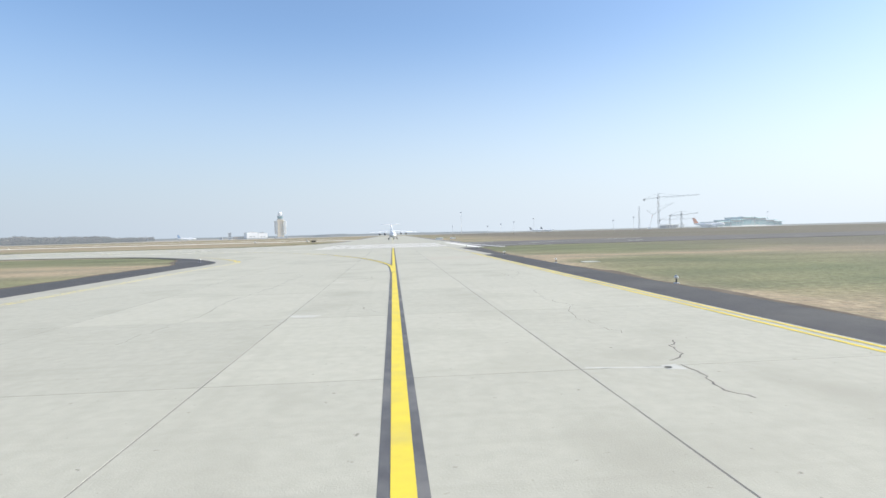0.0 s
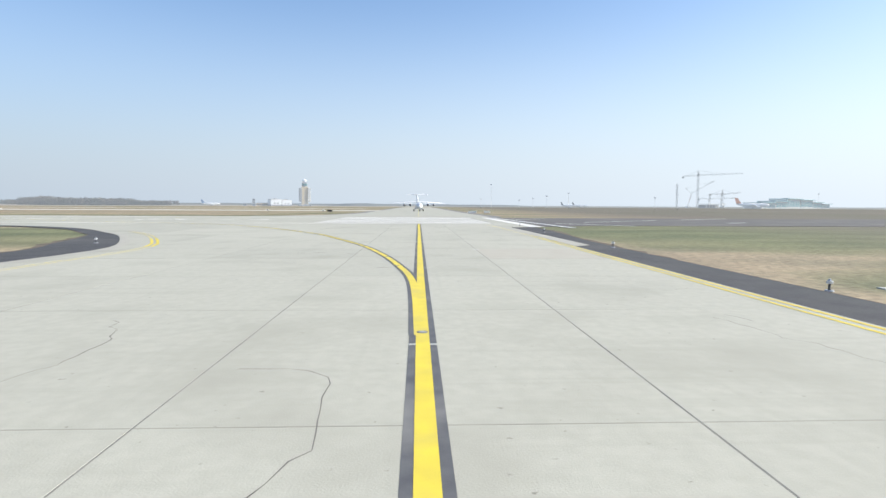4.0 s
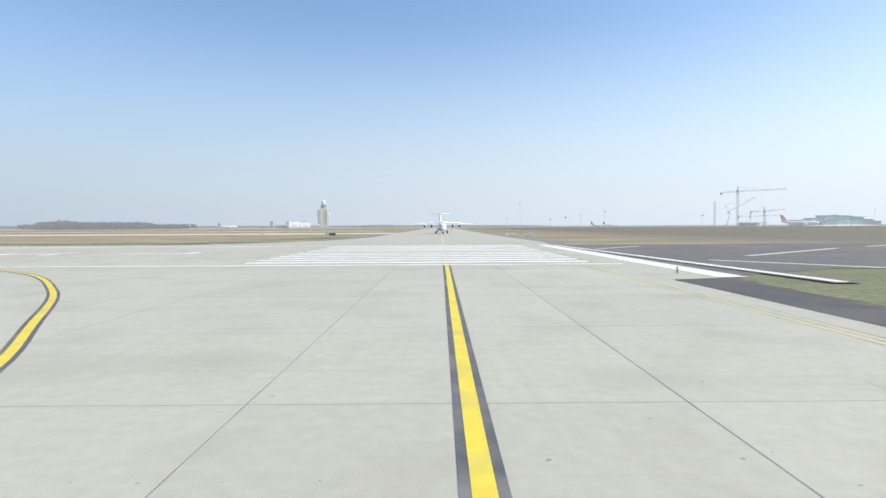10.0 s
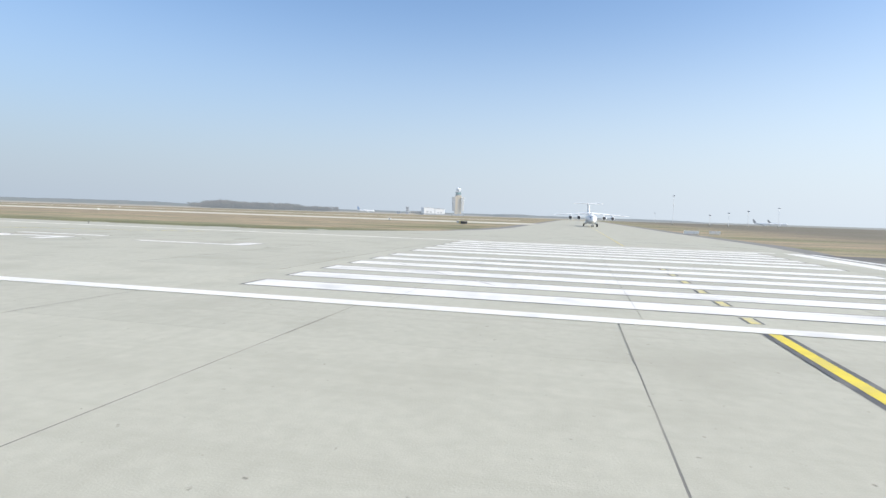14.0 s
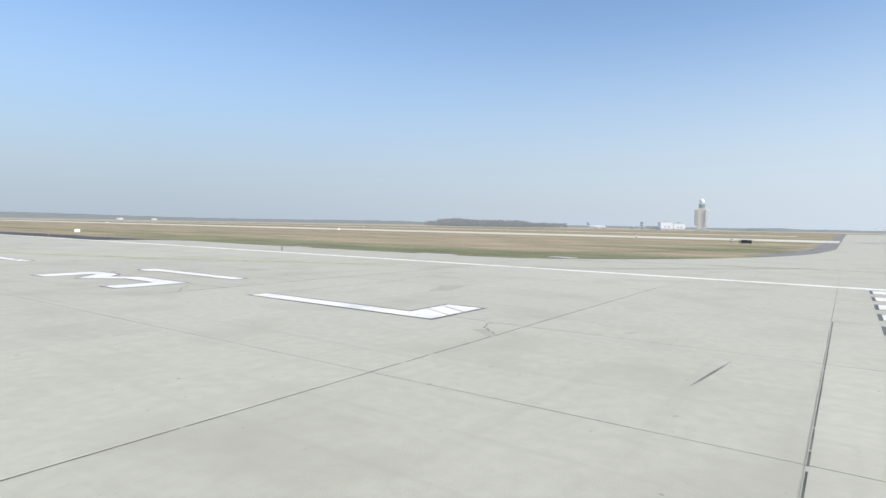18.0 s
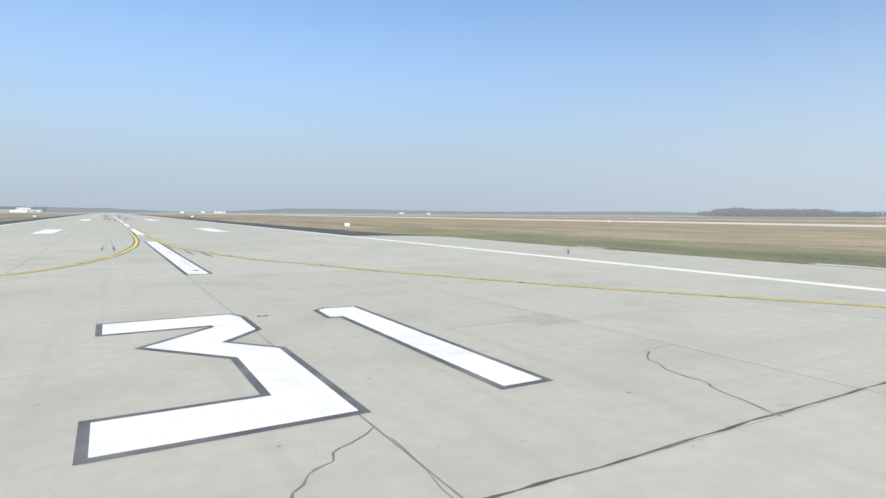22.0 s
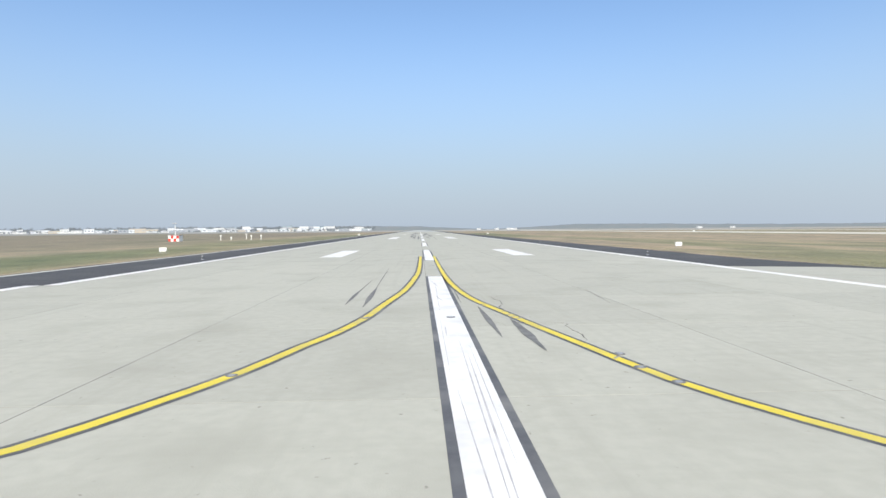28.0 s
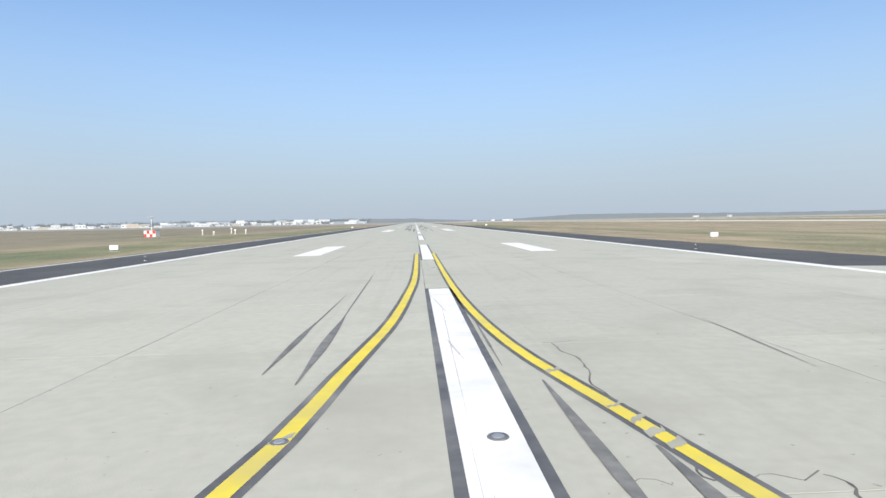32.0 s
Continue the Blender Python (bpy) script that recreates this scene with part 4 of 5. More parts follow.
def jet(x, y, turn):
    t = thing("jet_airliner", "white four-engined high-wing jet standing on the far taxiway", "airplane", (x, y, 0), turn)
    R = 1.78
    stations = ((0, 2.35, 0.08), (0.25, 2.38, 0.45), (0.8, 2.45, 0.82), (1.8, 2.6, 1.22), (3.2, 2.8, 1.58), (5, 2.9, R), (16.5, 2.9, R), (20, 3.1, 1.55), (23, 3.45, 1.1), (25.5, 3.75, 0.62), (26.6, 3.9, 0.3))
    part("fuselage", loft(bmesh.new(), [ring(a, 0, b - 0.2, c * 0.9, c * 0.93) for a, b, c in stations]), M_PAINT, t, smooth=True)
    for k in (-1, 1):
        for j in (0, 1):
            bm = bmesh.new()
            a0, a1 = radians(6 + 30 * j), radians(30 + 30 * j)
            pts = []
            for a, xx, rr, zz in ((a0, 1.6, 1.165, 2.57), (a1, 1.6, 1.165, 2.57), (a1, 2.05, 1.32, 2.65), (a0, 2.05, 1.32, 2.65)):
                pts.append((xx, k * rr * 0.93 * math.sin(a), zz - 0.2 + rr * 0.945 * math.cos(a)))
            v = [bm.verts.new(p) for p in pts]
            v2 = [bm.verts.new((p[0] + 0.05, p[1] * 0.95, p[2] - 0.05)) for p in pts]
            bm.faces.new(v)
            for i in range(4):
                bm.faces.new((v[i], v[(i + 1) % 4], v2[(i + 1) % 4], v2[i]))
            part("cockpit_window", bm, M_GLASSD, t, "dark cockpit window")
    for k in (-1, 1):
        rings = [wing_section((9.0 + 2.6 * f, k * (0.2 + 12.95 * f), 4.7 - 0.75 * f), 4.6 - 2.6 * f, 0.17 - 0.02 * f) for f in (0, 0.3, 0.65, 1)]
        part("wing", loft(bmesh.new(), rings if k > 0 else [q[::-1] for q in rings]), M_PAINT, t, smooth=False)
        for yy, xx, zz in ((4.4, 8.0, 3.15), (7.3, 8.8, 3.1)):
            e = part("engine", loft(bmesh.new(), [ring(xx + a, k * yy, zz, b, b) for a, b in ((0, 0.62), (0.15, 0.72), (1.0, 0.74), (2.2, 0.62), (2.9, 0.42))]), M_PAINT, t, "white engine nacelle", True)
            part("intake", loft(bmesh.new(), [ring(xx - 0.012 + a, k * yy, zz, b, b) for a, b in ((0, 0.55), (0.005, 0.1))]), M_DARK, e, "dark engine intake")
            part("pylon", box(bmesh.new(), (xx + 1.7, k * yy, zz + 0.85), (2.4, 0.22, 0.7), 0.05), M_PAINT, e)
        rings = [wing_section((24.1 + 1.6 * f, k * (0.05 + 5.5 * f), 8.55), 2.7 - 1.1 * f, 0.15) for f in (0, 1)]
        part("tailplane", loft(bmesh.new(), rings if k > 0 else [q[::-1] for q in rings]), M_PAINT, t)
        bm = bmesh.new()
        for dx in (-0.55, 0.55):
            wheel(bm, (12.2 + dx, k * 2.35, 0.52), 0.52, 0.42)
        g = part("main_gear", bm, M_TYRE, t, "black main wheels")
        part("strut", tube(bmesh.new(), (12.2, k * 2.2, 0.5), (12.2, k * 1.35, 2.0), 0.12, 0.14, 8), M_STEEL, g)
        part("gear_fairing", box(bmesh.new(), (12.2, k * 1.55, 1.5), (5.0, 0.75, 0.9), 0.3), M_PAINT, t)
    fin = [[(20.6 + 3.7 * f + c * (4.6 - 1.7 * f), s * (0.5 - 0.12 * f) * math.sqrt(max(0, c * (1 - c))) * 2, 4.0 + 4.5 * f) for c, s in ((0, 0), (0.3, 1), (0.7, 1), (1, 0), (0.7, -1), (0.3, -1))] for f in (0, 1)]
    part("tail_fin", loft(bmesh.new(), fin), M_PAINT, t)
    bm = bmesh.new()
    for s in (-1, 1):
        wheel(bm, (2.3, s * 0.24, 0.36), 0.36, 0.22)
    g = part("nose_gear", bm, M_TYRE, t, "black nose wheels")
    part("strut", tube(bmesh.new(), (2.3, 0, 0.36), (2.4, 0, 1.6), 0.09, 0.11, 8), M_STEEL, g)
    return t


jet(163, 17.7, 3)


# ---- far buildings ----
def grid_windows(parent, p0, u, nu, nz, du, z0, dz, w, h, glass, depth=0.08):
    """Recessed windows in rows along the direction u of a facade."""
    u = Vector(u).normalized()
    rot = Matrix.Rotation(math.atan2(u.y, u.x), 4, "Z")
    for j in range(nz):
        for i in range(nu):
            c = Vector(p0) + u * (du * (i + 0.5))
            part("window", box(bmesh.new(), (c.x, c.y, z0 + dz * j), (w, depth, h), 0, rot), glass, parent)


def control_tower(x, y):
    t = thing("control_tower", "tall tan and white airport control tower with a white radar dome", "tower", (x, y, -0.07), 15)
    part("shaft", box(bmesh.new(), (0, 0, 20), (12, 13, 40), 0.4), M_TAN, t, "tan clad shaft")
    # grey on the +y blocks and columns paints in shade; -y ones stay pale
    for sx in (-1, 1):
        for k in range(6):
            z = 12.5 + 4.6 * k
            part("corner_block", box(bmesh.new(), (sx * 4.5, 8.5 + 0.5 * (k % 2), z), (7.5, 5.6, 4.3), 0.25), M_GREYW, t, "stacked corner block, coloured grey as the shaded side")
            part("corner_block", box(bmesh.new(), (sx * 4.5, -8.5 - 0.5 * (k % 2), z), (7.5, 5.6, 4.3), 0.25), M_WALL, t, "pale stacked corner block")
        for sy, m in ((1, M_GREYW), (-1, M_WALL)):
            part("corner_column", box(bmesh.new(), (sx * 4.2, sy * 8.6, 22.5), (4.6, 4.0, 27), 0.2), m, t, "corner column")
    for k in range(9):
        part("window_band", box(bmesh.new(), (-6.03, 0, 4 + 4 * k), (0.1, 3.2, 0.7), 0), M_GREYW, t, "grey window band")
        part("window_band", box(bmesh.new(), (0, -6.53, 4 + 4 * k), (3.2, 0.1, 0.7), 0), M_GREYW, t, "grey window band")
    part("gallery", tube(bmesh.new(), (0, 0, 40), (0, 0, 42.4), 5.4, 6.4, 16), M_GREYW, t)
    part("cab", tube(bmesh.new(), (0, 0, 42.4), (0, 0, 47), 4.6, 6.0, 12), M_GLASSB, t, "dark glazed cab")
    part("cab_roof", tube(bmesh.new(), (0, 0, 47), (0, 0, 48.4), 6.4, 4.6, 12), M_GREYW, t)
    bm = bmesh.new()
    bmesh.ops.create_icosphere(bm, subdivisions=3, radius=4.6, matrix=Matrix.Translation((0, 0, 52.3)))
    part("radar_dome", bm, M_PAINT, t, "white radar dome", True)
    part("podium", box(bmesh.new(), (0, 0, 1.6), (24, 26, 3.2), 0.3), M_GREYW, t)
    return t


control_tower(1112, 256)


def hall(name, x, y, turn, size, wall, roof, label, nu=8, nz=1, glass=None, category="building", wh=0.45):
    """A flat-roofed block with rows of windows along its front, which faces -y of its own."""
    w, d, h = size
    t = thing(name, label, category, (x, y, -0.07), turn)
    part("wall", box(bmesh.new(), (0, 0, h / 2), (w, d, h), 0.1), wall, t)
    part("roof", box(bmesh.new(), (0, 0, h + 0.25), (w + 0.8, d + 0.8, 0.5), 0.1), roof, t)
    if nu:
        grid_windows(t, (-w / 2, -d / 2 - 0.03, 0), (1, 0, 0), nu, nz, w / nu, h / (nz * 2) + 0.3, h / nz, w / nu * 0.6, h / nz * wh, glass or M_GLASSD)
    return t


office = thing("technical_building", "white two-part airport building with few dark windows beside the tower", "building", (1100, 305, -0.07), -62)
for u, w, h in ((-10.5, 22, 13.5), (11.5, 20, 12)):
    part("wall", box(bmesh.new(), (u, 0, h / 2), (w, 24, h), 0.2), M_PAINT, office)
    part("roof", box(bmesh.new(), (u, 0, h + 0.25), (w + 0.6, 24.6, 0.5), 0.1), M_WALL, office)
    part("roof_plant", box(bmesh.new(), (u + 2, 2, h + 1.4), (6, 6, 1.9), 0.2), M_GREYW, office)
    part("plinth", box(bmesh.new(), (u, 0, 1.4), (w + 0.5, 24.5, 2.8), 0.1), M_GREYW, office, "grey ground floor")
    grid_windows(office, (u - w * 0.3, -12.03, 0), (1, 0, 0), 2, 1, w * 0.3, h * 0.42, 3, w * 0.2, h * 0.16, M_GREYW)
part("link", box(bmesh.new(), (0.9, 1, 4.5), (3.2, 20, 9), 0.1), M_GREYW, office)
hall("technical_annex", 1106, 340, -74, (26, 16, 6), M_BRICKW, M_ROOF, "low ochre annex beside the white building", 6, 1)
hall("water_tower_block", 1088, 355, -74, (5.5, 5.5, 14), M_GREYW, M_ROOF, "narrow dark grey block in the distance", 1, 3)
hall("shed", 1085, 372, -82, (6, 6, 5), M_GREYW, M_ROOF, "small grey shed in the distance", 2, 1)


def airliner(x, y, turn, tail, label, k=1.0):
    t = thing("parked_airliner", label, "airplane", (x, y, -0.07), turn, "parked airliners")
    st = ((0, 3.4, 0.1), (0.8, 3.5, 0.8), (2.5, 3.7, 1.5), (5, 3.8, 1.95), (24, 3.8, 1.95), (30, 4.4, 1.2), (34, 4.9, 0.3))
    part("fuselage", loft(bmesh.new(), [ring(a * k, 0, b * k, c * k, c * k, 14) for a, b, c in st]), M_PAINT, t, "white fuselage", True)
    fin = [[((28 + 4.4 * f + c * (5.4 - 2.4 * f)) * k, s * 0.2 * k, (5.2 + 6.6 * f) * k) for c, s in ((0, 0), (0.4, 1), (1, 0), (0.4, -1))] for f in (0, 1)]
    part("tail_fin", loft(bmesh.new(), fin), tail, t, "coloured tail fin")
    for s in (-1, 1):
        rings = [wing_section(((11 + 7.5 * f) * k, s * (1 + 15 * f) * k, (2.9 + 1.2 * f) * k), (6.5 - 4.8 * f) * k, 0.1) for f in (0, 1)]
        part("wing", loft(bmesh.new(), rings if s > 0 else [q[::-1] for q in rings]), M_PAINT, t)
        part("engine", loft(bmesh.new(), [ring((10.5 + a) * k, s * 5.6 * k, 2.0 * k, b * k, b * k, 12) for a, b in ((0, 0.9), (0.4, 1.05), (2.5, 0.95), (3.6, 0.6))]), M_PAINT, t)
        rings = [wing_section(((30 + 2.5 * f) * k, s * (0.3 + 5.6 * f) * k, 5.2 * k), (3.4 - 1.6 * f) * k, 0.1) for f in (0, 1)]
        part("tailplane", loft(bmesh.new(), rings if s > 0 else [q[::-1] for q in rings]), M_PAINT, t)
        part("main_wheel", wheel(bmesh.new(), (17 * k, s * 3 * k, 0.6 * k), 0.6 * k, 0.8 * k), M_TYRE, t)
    part("nose_wheel", wheel(bmesh.new(), (5 * k, 0, 0.45 * k), 0.45 * k, 0.5 * k), M_TYRE, t)
    return t


airliner(1010, 396, 98, M_BLUE, "white airliner with blue tail far off on the apron")
airliner(785, -542, 62, M_ORANGE, "white airliner with bright orange tail by the terminal", 1.45)
airliner(905, -262, 60, M_DARK, "airliner with dark tail far off on the apron", 0.8)
airliner(918, -286, 60, M_DARK, "airliner with dark tail far off on the apron", 0.8)


# ---- tower cranes ----
def lattice(bm, a, b, w, n):
    """A square lattice boom from a to b."""
    a, b = Vector(a), Vector(b)
    q = (b - a).to_track_quat("Z", "Y")
    cs = [q @ Vector((sx * w / 2, sy * w / 2, 0)) for sx, sy in ((-1, -1), (1, -1), (1, 1), (-1, 1))]
    for c in cs:
        tube(bm, a + c, b + c, w * 0.06, seg=5)
    for i in range(n):
        p, r = a.lerp(b, i / n), a.lerp(b, (i + 1) / n)
        for k in range(4):
            tube(bm, p + cs[k], r + cs[(k + 1) % 4], w * 0.028, seg=4)
            tube(bm, r + cs[k], r + cs[(k + 1) % 4], w * 0.028, seg=4)
    return bm


def tower_crane(x, y, h, tip, tail, label, w=2.8):
    t = thing("tower_crane", label, "crane", (x, y, -0.07), group="cranes")
    part("footing", box(bmesh.new(), (0, 0, 0.5), (6, 6, 1.0), 0.1), M_PATCH, t)
    part("mast", lattice(bmesh.new(), (0, 0, 1), (0, 0, h), w, int(h / 3)), M_LATTICE, t)
    if tip:
        part("jib", lattice(bmesh.new(), (0, 0, h - 3), tip, w * 0.7, 18), M_LATTICE, t)
        part("counter_jib", lattice(bmesh.new(), (0, 0, h - 3), tail, w * 0.7, 6), M_LATTICE, t)
        part("cat_head", lattice(bmesh.new(), (0, 0, h - 3), (0, 0, h + 5), w * 0.6, 4), M_LATTICE, t)
        part("counterweight", box(bmesh.new(), (tail[0] * 0.95, tail[1] * 0.95, tail[2] - 1.6), (2.5, 2.5, 3.2), 0.1), M_PATCH, t)
        part("operator_cab", box(bmesh.new(), (1.6, 0, h - 4), (2, 2, 2.4), 0.1), M_BOARD, t)
        bm = bmesh.new()
        for f, q in ((0.65, tip), (0.9, tail)):
            tube(bm, (0, 0, h + 5), Vector((0, 0, h - 3)).lerp(Vector(q), f), 0.12, seg=4)
        part("tie_bar", bm, M_LATTICE, t)
    return t


tower_crane(928, -493, 63, (-34, -64, 62), (12, 24, 58), "tall lattice tower crane with long jib over the building site")
tower_crane(909, -529, 28, (-14, -26, 28), (10, 18, 25.5), "shorter lattice tower crane over the building site")
tower_crane(943, -461, 44, None, None, "lattice mast on the building site", 2.4)
tower_crane(921, -512, 20, (-20, -38, 18.5), (9, 17, 17), "low tower crane with flat jib over the building site", 2.2)
luffer = thing("luffing_crane", "red and white slanting boom crane on the building site", "crane", (930, -476, -0.07), group="cranes")
part("undercarriage", box(bmesh.new(), (0, 0, 1.5), (7, 5, 3), 0.2), M_BOARD, luffer, "white undercarriage")
part("lower_mast", lattice(bmesh.new(), (0, 0, 3), (-2.5, -5, 27), 1.7, 10), M_CRANERED, luffer, "faded red lower mast")
part("boom", lattice(bmesh.new(), (-2.5, -5, 27), (-20, -38, 49), 1.5, 14), M_LATTICE, luffer)
part("back_frame", lattice(bmesh.new(), (-2.5, -5, 27), (2, 4, 36), 1.2, 5), M_LATTICE, luffer)
part("tie_rod", tube(bmesh.new(), (2, 4, 36), (-20, -38, 49), 0.12, seg=4), M_LATTICE, luffer)

# terminal with glazed fronts and stepped roofs
terminal = thing("terminal_building", "long pale-green glazed airport terminal with stepped roofs", "building", (893, -650, -0.07), -57)
for i, (u, w, h) in enumerate(((-108, 46, 9), (-62, 44, 12), (-18, 52, 16.5), (34, 50, 15), (76, 40, 11), (112, 36, 8))):
    s = part("hall", box(bmesh.new(), (u, 6, h / 2), (w - 0.5, 30, h), 0.2), M_WALL, terminal)
    part("glazing", box(bmesh.new(), (u, -9.3, h * 0.5), (w - 3, 0.4, h * 0.62), 0), M_GLASSB, terminal, "blue-green glazing")
    part("hall_roof", box(bmesh.new(), (u, 4, h + 0.5), (w + 2, 36, 1.0), 0.2), M_TEAL, terminal, "pale teal roof")
    for k in range(int(w / 6)):
        part("mullion", box(bmesh.new(), (u - w / 2 + 3 + 6 * k, -9.6, h * 0.5), (0.5, 0.3, h * 0.62), 0), M_WALL, terminal)
    part("roof_plant", box(bmesh.new(), (u + w * 0.15, 6, h + 1.5), (w * 0.2, 8, 1.2), 0.1), M_GREYW, terminal)
frame_hall = thing("building_frame", "pale unfinished low building shell beneath the cranes", "building", (915, -520, -0.07), -60)
for i in range(7):
    part("column", box(bmesh.new(), (-27 + 9 * i, 0, 3.5), (1, 1, 7), 0.05), M_WALL, frame_hall)
part("deck", box(bmesh.new(), (0, 6, 7.4), (58, 18, 0.9), 0.1), M_WALL, frame_hall)
part("back_wall", box(bmesh.new(), (0, 14, 3), (58, 0.6, 6), 0.05), M_GREYW, frame_hall)


def light_mast(x, y, h):
    t = thing("light_mast", "tall slim floodlight mast in the distance", "light mast", (x, y, -0.07), group="light masts")
    part("pole", tube(bmesh.new(), (0, 0, 0), (0, 0, h), 0.13, 0.07, 8), M_WALL, t)
    part("lamp_head", box(bmesh.new(), (0, 0, h), (1.5, 1.5, 0.7), 0.1), M_GREYW, t)
    part("footing", box(bmesh.new(), (0, 0, 0.2), (1.6, 1.6, 0.5), 0.05), M_PATCH, t)
    return t


for x, y, h in ((493, -58.5, 25), (478, -137, 16), (489, -87.5, 9), (486, -101.5, 11), (483, -115.5, 13), (450, -216.5, 11.5), (434, -232, 14), (700, -70, 12), (735, -440, 22), (700, -560, 22)):
    light_mast(x, y, h)


# ---- woods, bushes and the far edge of the field ----
def clump(verts, faces, c, r, n, leaf):
    for _ in range(n):
        d = Vector((random.gauss(0, 1), random.gauss(0, 1), random.gauss(0, 0.8))).normalized() * r * random.uniform(0.55, 1.05)
        p = Vector(c) + d
        a = Vector((random.gauss(0, 1), random.gauss(0, 1), random.gauss(0, 1))).normalized() * leaf * random.uniform(0.6, 1.3)
        b = Vector((random.gauss(0, 1), random.gauss(0, 1), random.gauss(0, 1))).normalized() * leaf * random.uniform(0.6, 1.3)
        k = len(verts)
        verts += [tuple(p - a), tuple(p + b), tuple(p + a), tuple(p - b * 0.8)]
        faces.append((k, k + 1, k + 2, k + 3))


def limb(verts, faces, a, b, r0, r1):
    """A three-sided tapered limb."""
    k = len(verts)
    for p, r in ((a, r0), (b, r1)):
        verts.extend((p[0] + r * c, p[1] + r * s, p[2]) for c, s in ((1, 0), (-0.5, 0.87), (-0.5, -0.87)))
    faces.extend((k + i, k + (i + 1) % 3, k + 3 + (i + 1) % 3, k + 3 + i) for i in range(3))


def wood(name, label, spots, material, leaf=0.9, n=26):
    """A wood of trees: trunks, limbs and crowns of many small clumps, joined as one mesh."""
    verts, faces, tv, tf = [], [], [], []
    for x, y, h in spots:
        limb(tv, tf, (x, y, -0.1), (x, y, h * 0.7), 0.022 * h, 0.008 * h)
        for _ in range(4):
            a, k = random.uniform(0, 6.28), random.uniform(0.35, 0.6)
            limb(tv, tf, (x, y, h * k), (x + math.cos(a) * h * 0.22, y + math.sin(a) * h * 0.22, h * (k + 0.25)), 0.01 * h, 0.004 * h)
        for _ in range(7):
            a, d = random.uniform(0, 6.28), random.uniform(0, 0.3) * h
            clump(verts, faces, (x + math.cos(a) * d, y + math.sin(a) * d, h * random.uniform(0.3, 0.85)), h * 0.22, n, leaf)
    me = bpy.data.meshes.new(name)
    me.from_pydata(verts, [], faces)
    ob = tagged(link(name, me, material), label, "trees", kind="stuff")
    me = bpy.data.meshes.new("trunks")
    me.from_pydata(tv, [], tf)
    link("trunks", me, M_BARK, ob, "dark trunks and limbs")
    return ob


def ridge(pts, top, seed, label):
    """A long low wooded rise on the horizon."""
    line = smooth_line(pts, 14)
    verts, faces = [], []
    for i, q in enumerate(line):
        d = (line[min(i + 1, len(line) - 1)] - line[max(i - 1, 0)]).normalized()
        s = Vector((-d.y, d.x))
        f = i / (len(line) - 1)
        h = top * min(1, 6 * f, 6 * (1 - f)) * (0.62 + 0.55 * noise.noise((i * 0.012, seed, 0)) + 0.10 * noise.noise((i * 0.21, seed, 5)) + 0.07 * noise.noise((i * 0.9, seed, 9)))
        for u, z in ((-110, 0), (-70, 0.55), (-30, 0.9), (0, 1), (60, 0.8), (160, 0)):
            verts.append((*(q + s * u), max(0, h) * z - 0.2 + (0.6 * noise.noise((i * 1.7, u, seed)) if z else 0)))
    for i in range(len(line) - 1):
        for k in range(5):
            a = i * 6 + k
            faces.append((a, a + 6, a + 7, a + 1))
    me = bpy.data.meshes.new("wooded_ridge")
    me.from_pydata(verts, [], faces)
    return tagged(link("wooded_ridge", me, M_PINE), label, "hills", kind="structure")


def row(a, b, n, h0, h1, deep):
    out = []
    for i in range(n):
        t = random.random()
        out.append((a[0] + (b[0] - a[0]) * t + random.gauss(0, deep), a[1] + (b[1] - a[1]) * t + random.gauss(0, deep), random.uniform(h0, h1)))
    return out


grove = row((1034, 800), (1172, 560), 620, 7, 11, 14) + row((1045, 782), (1085, 712), 230, 11, 16, 9) + row((1090, 700), (1135, 625), 260, 10, 15.5, 9) + row((1055, 765), (1070, 740), 60, 15, 19, 7)
wood("wood", "grove of bare brownish trees beyond the airfield", grove, M_TWIG, 1.0, 16)
ridge(((-1900, 1900), (-1200, 2450), (-300, 2750), (400, 2800)), 24, 2.0, "low dark wooded rise behind the town")
ridge(((300, 3050), (1300, 2750), (2100, 2100), (2500, 1500)), 27, 5.0, "low dark wooded rise on the horizon")
ridge(((2200, 1900), (2700, 1250), (2900, 500), (2800, 100)), 15, 8.0, "low dark wooded rise on the horizon")
ridge(((1440, 226), (1455, 196), (1462, 166), (1462, 122)), 13, 11.0, "low scrubby mound beyond the taxiway")
ridge(((1900, 420), (2000, 150), (1980, -120), (1900, -420)), 12, 17.0, "low dark wooded rise beyond the airfield")

# far town: pale blocks and halls along the horizon
TOWN = random.Random(5)
for i in range(118):
    f = (i + TOWN.random()) / 118
    near = TOWN.choice((0, 0, 30, 70))
    x, y = -1330 + 1130 * f + 0.4 * near, 1836 + 410 * f - near
    core = 0.82 if f > 0.45 else 0.6
    w, h = TOWN.uniform(12, 46), core * TOWN.choice((6, 7, 8, 9, 10, 12, 14, 17, 21))
    t = hall("town_building", x, y, 27 + TOWN.uniform(-12, 12), (w, 14, h), TOWN.choice((M_WALL, M_PAINT, M_PAINT, M_GREYW, M_BRICKW, M_WALL)), TOWN.choice((M_ROOF, M_WALL, M_PAINT, M_TEAL)),
             "pale block on the far side of the airfield", 3, 1, TOWN.choice((M_GREYW, M_GLASSD)), wh=0.2)
    tagged(t, group="town buildings")
wood("tree_belt", "dark belt of trees behind the town", row((-1480, 1850), (-190, 2330), 420, 13, 20, 16), M_PINE, 2.0, 9)
wood("tree_belt", "dark trees among the houses of the town", row((-1350, 1790), (-230, 2200), 230, 5, 9, 18), M_PINE, 1.6, 7)
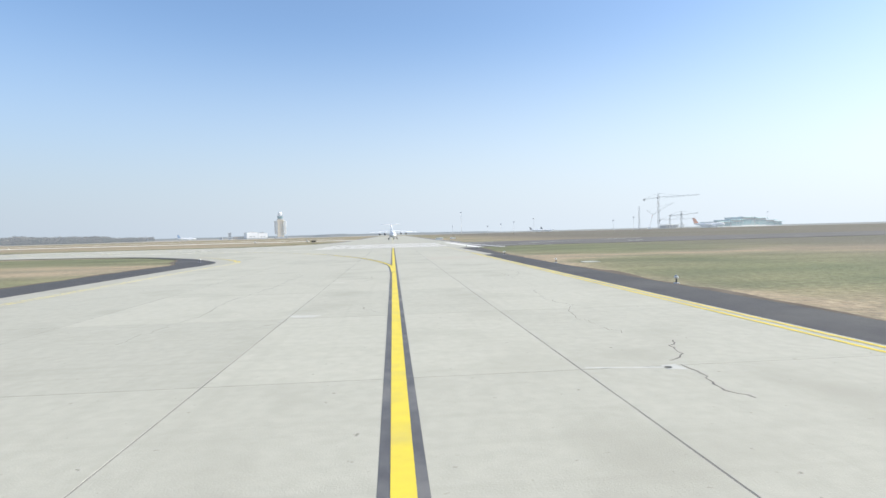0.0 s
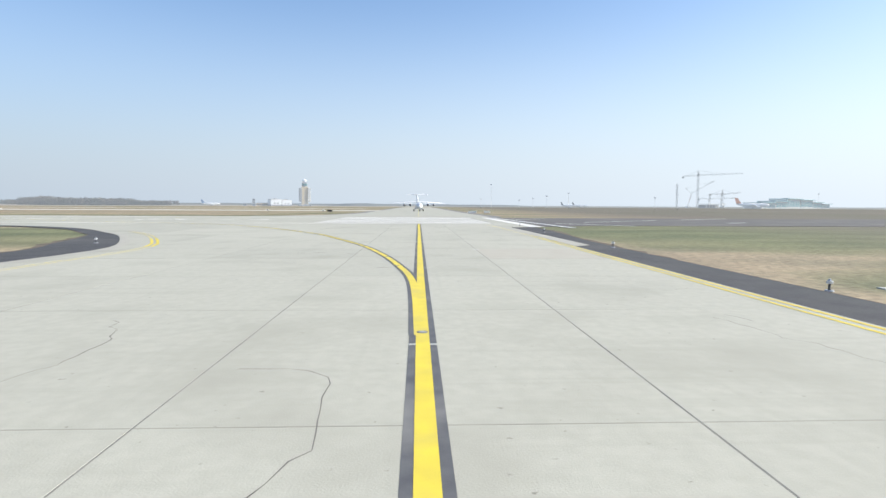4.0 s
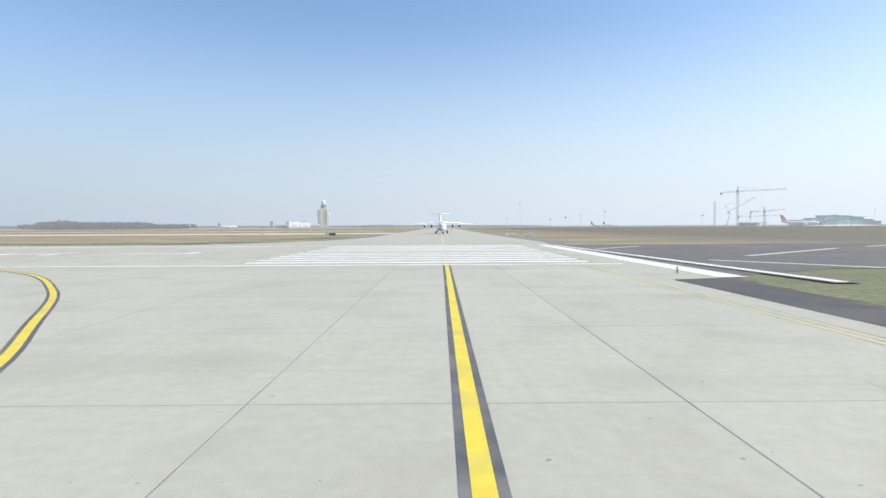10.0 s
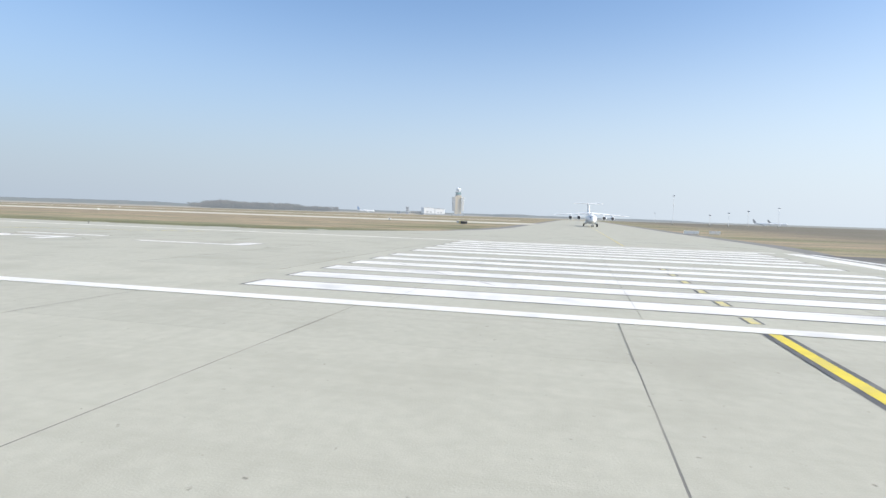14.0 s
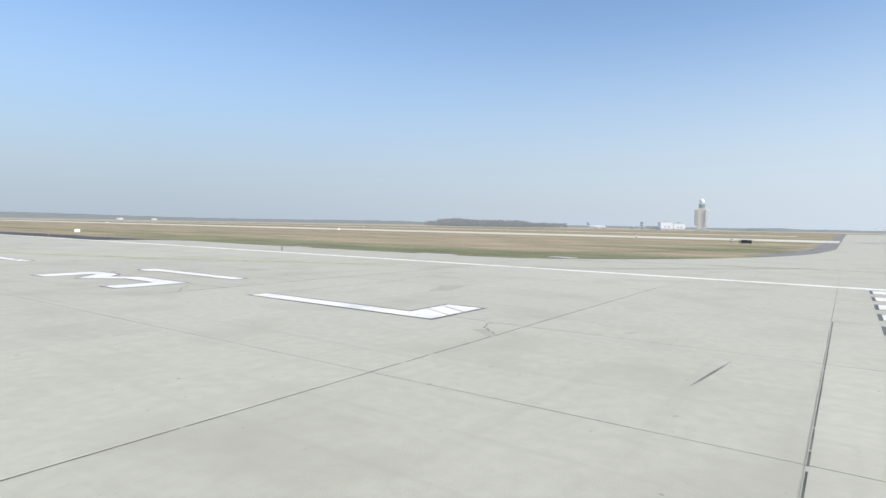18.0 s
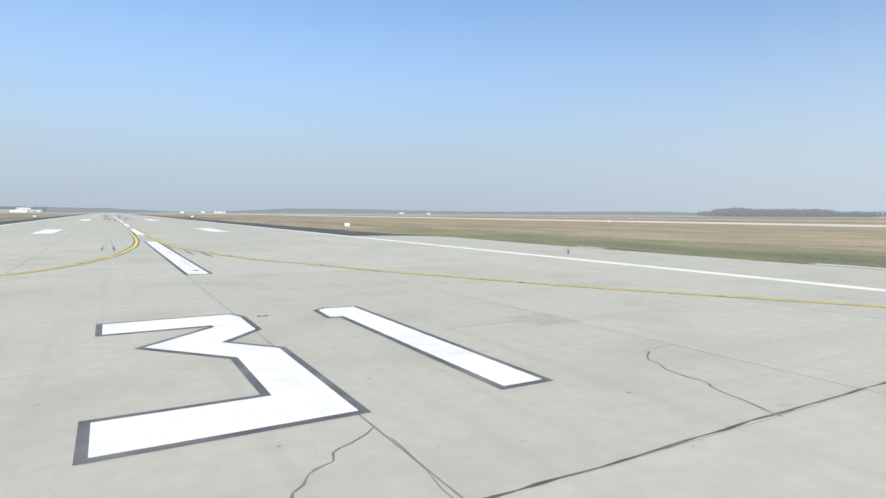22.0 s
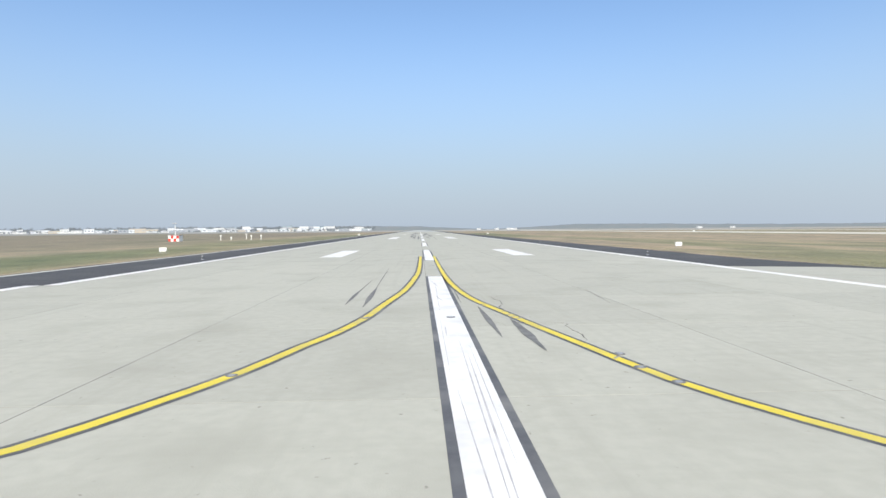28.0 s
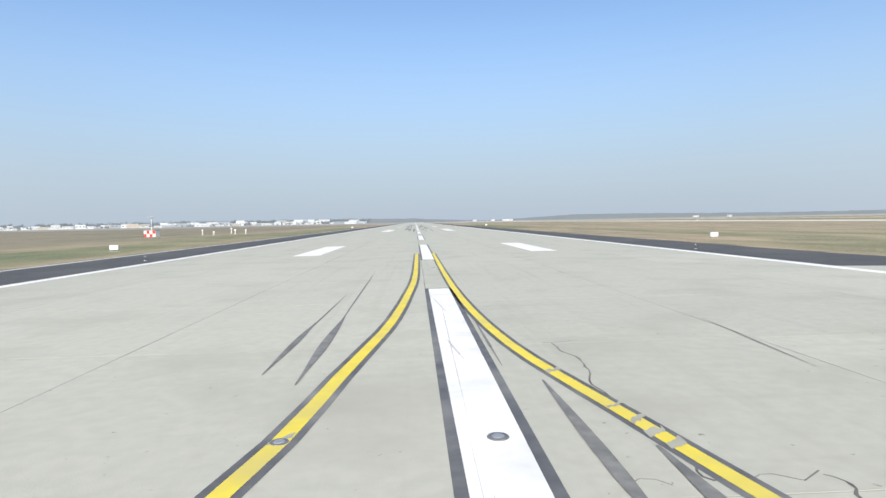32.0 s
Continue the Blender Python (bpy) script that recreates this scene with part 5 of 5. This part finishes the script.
wood("tree_belt", "dark belt of trees along the field edge", row((-3000, 1500), (-1400, 2000), 240, 9, 16, 20), M_PINE, 2.4, 9)
for x, y, w in ((353, 2308, 42), (228, 2324, 13), (297, 2316, 13), (991, 2105, 20), (1085, 2056, 16)):
    tagged(hall("field_hut", x, y, 20, (w, 8, 6), M_WALL, M_ROOF, "pale hut far out in the field", 2, 1, M_GREYW), group="field huts")

# tufts of grass along the edges of the pavements
verts, faces = [], []


def tuft(x, y, h):
    for _ in range(5):
        a, l = random.uniform(0, 6.28), random.uniform(0.3, 0.9) * h
        k = len(verts)
        dx, dy = math.cos(a), math.sin(a)
        verts.extend([(x - dy * 0.03, y + dx * 0.03, -0.08), (x + dy * 0.03, y - dx * 0.03, -0.08), (x + dx * l, y + dy * l, h * random.uniform(0.5, 1) - 0.07)])
        faces.append((k, k + 1, k + 2))


for _ in range(5000):
    tuft(33.6 + abs(random.gauss(0, 4)), random.uniform(66, 190), random.uniform(0.02, 0.06))
for _ in range(3000):
    u = random.uniform(0, 1)
    tuft(34 + 70 * u, 70 - 27 * u + abs(random.gauss(0, 3)), random.uniform(0.02, 0.06))
for _ in range(4000):
    tuft(-31.8 - abs(random.gauss(0, 4)), random.uniform(110, 230), random.uniform(0.02, 0.06))
me = bpy.data.meshes.new("grass_tufts")
me.from_pydata(verts, [], faces)
tagged(link("grass_tufts", me, M_TUFT), "ragged tufts of dry grass along the pavement edges", "grass", kind="stuff")

# ---- slabs of the pavement near the path ----
SLABS = {}


def slab_mesh(w, d):
    if (w, d) not in SLABS:
        bm = bmesh.new()
        c = 0.009
        loft(bm, [[(c, c, -0.25), (w - c, c, -0.25), (w - c, d - c, -0.25), (c, d - c, -0.25)], [(c, c, -0.012), (w - c, c, -0.012), (w - c, d - c, -0.012), (c, d - c, -0.012)],
                  [(2 * c, 2 * c, 0), (w - 2 * c, 2 * c, 0), (w - 2 * c, d - 2 * c, 0), (2 * c, d - 2 * c, 0)]])
        me = bpy.data.meshes.new("slab")
        bm.normal_update()
        bm.to_mesh(me)
        bm.free()
        me.materials.append(M_SLAB)
        SLABS[(w, d)] = me
    return SLABS[(w, d)]


def lay(xs, ys):
    for x, x1 in zip(xs, xs[1:]):
        for y, y1 in zip(ys, ys[1:]):
            w, d = round(x1 - x, 3), round(y1 - y, 3)
            if all(inside(x + w * a, y + d * b) for a in (0.01, 0.5, 0.99) for b in (0.01, 0.5, 0.99)):
                ob = link("slab", slab_mesh(w, d), None, pavement)
                ob.location = (x, y, random.uniform(-0.0015, 0.001))


lay(XS, YS)
lay(XR, YR[:19])
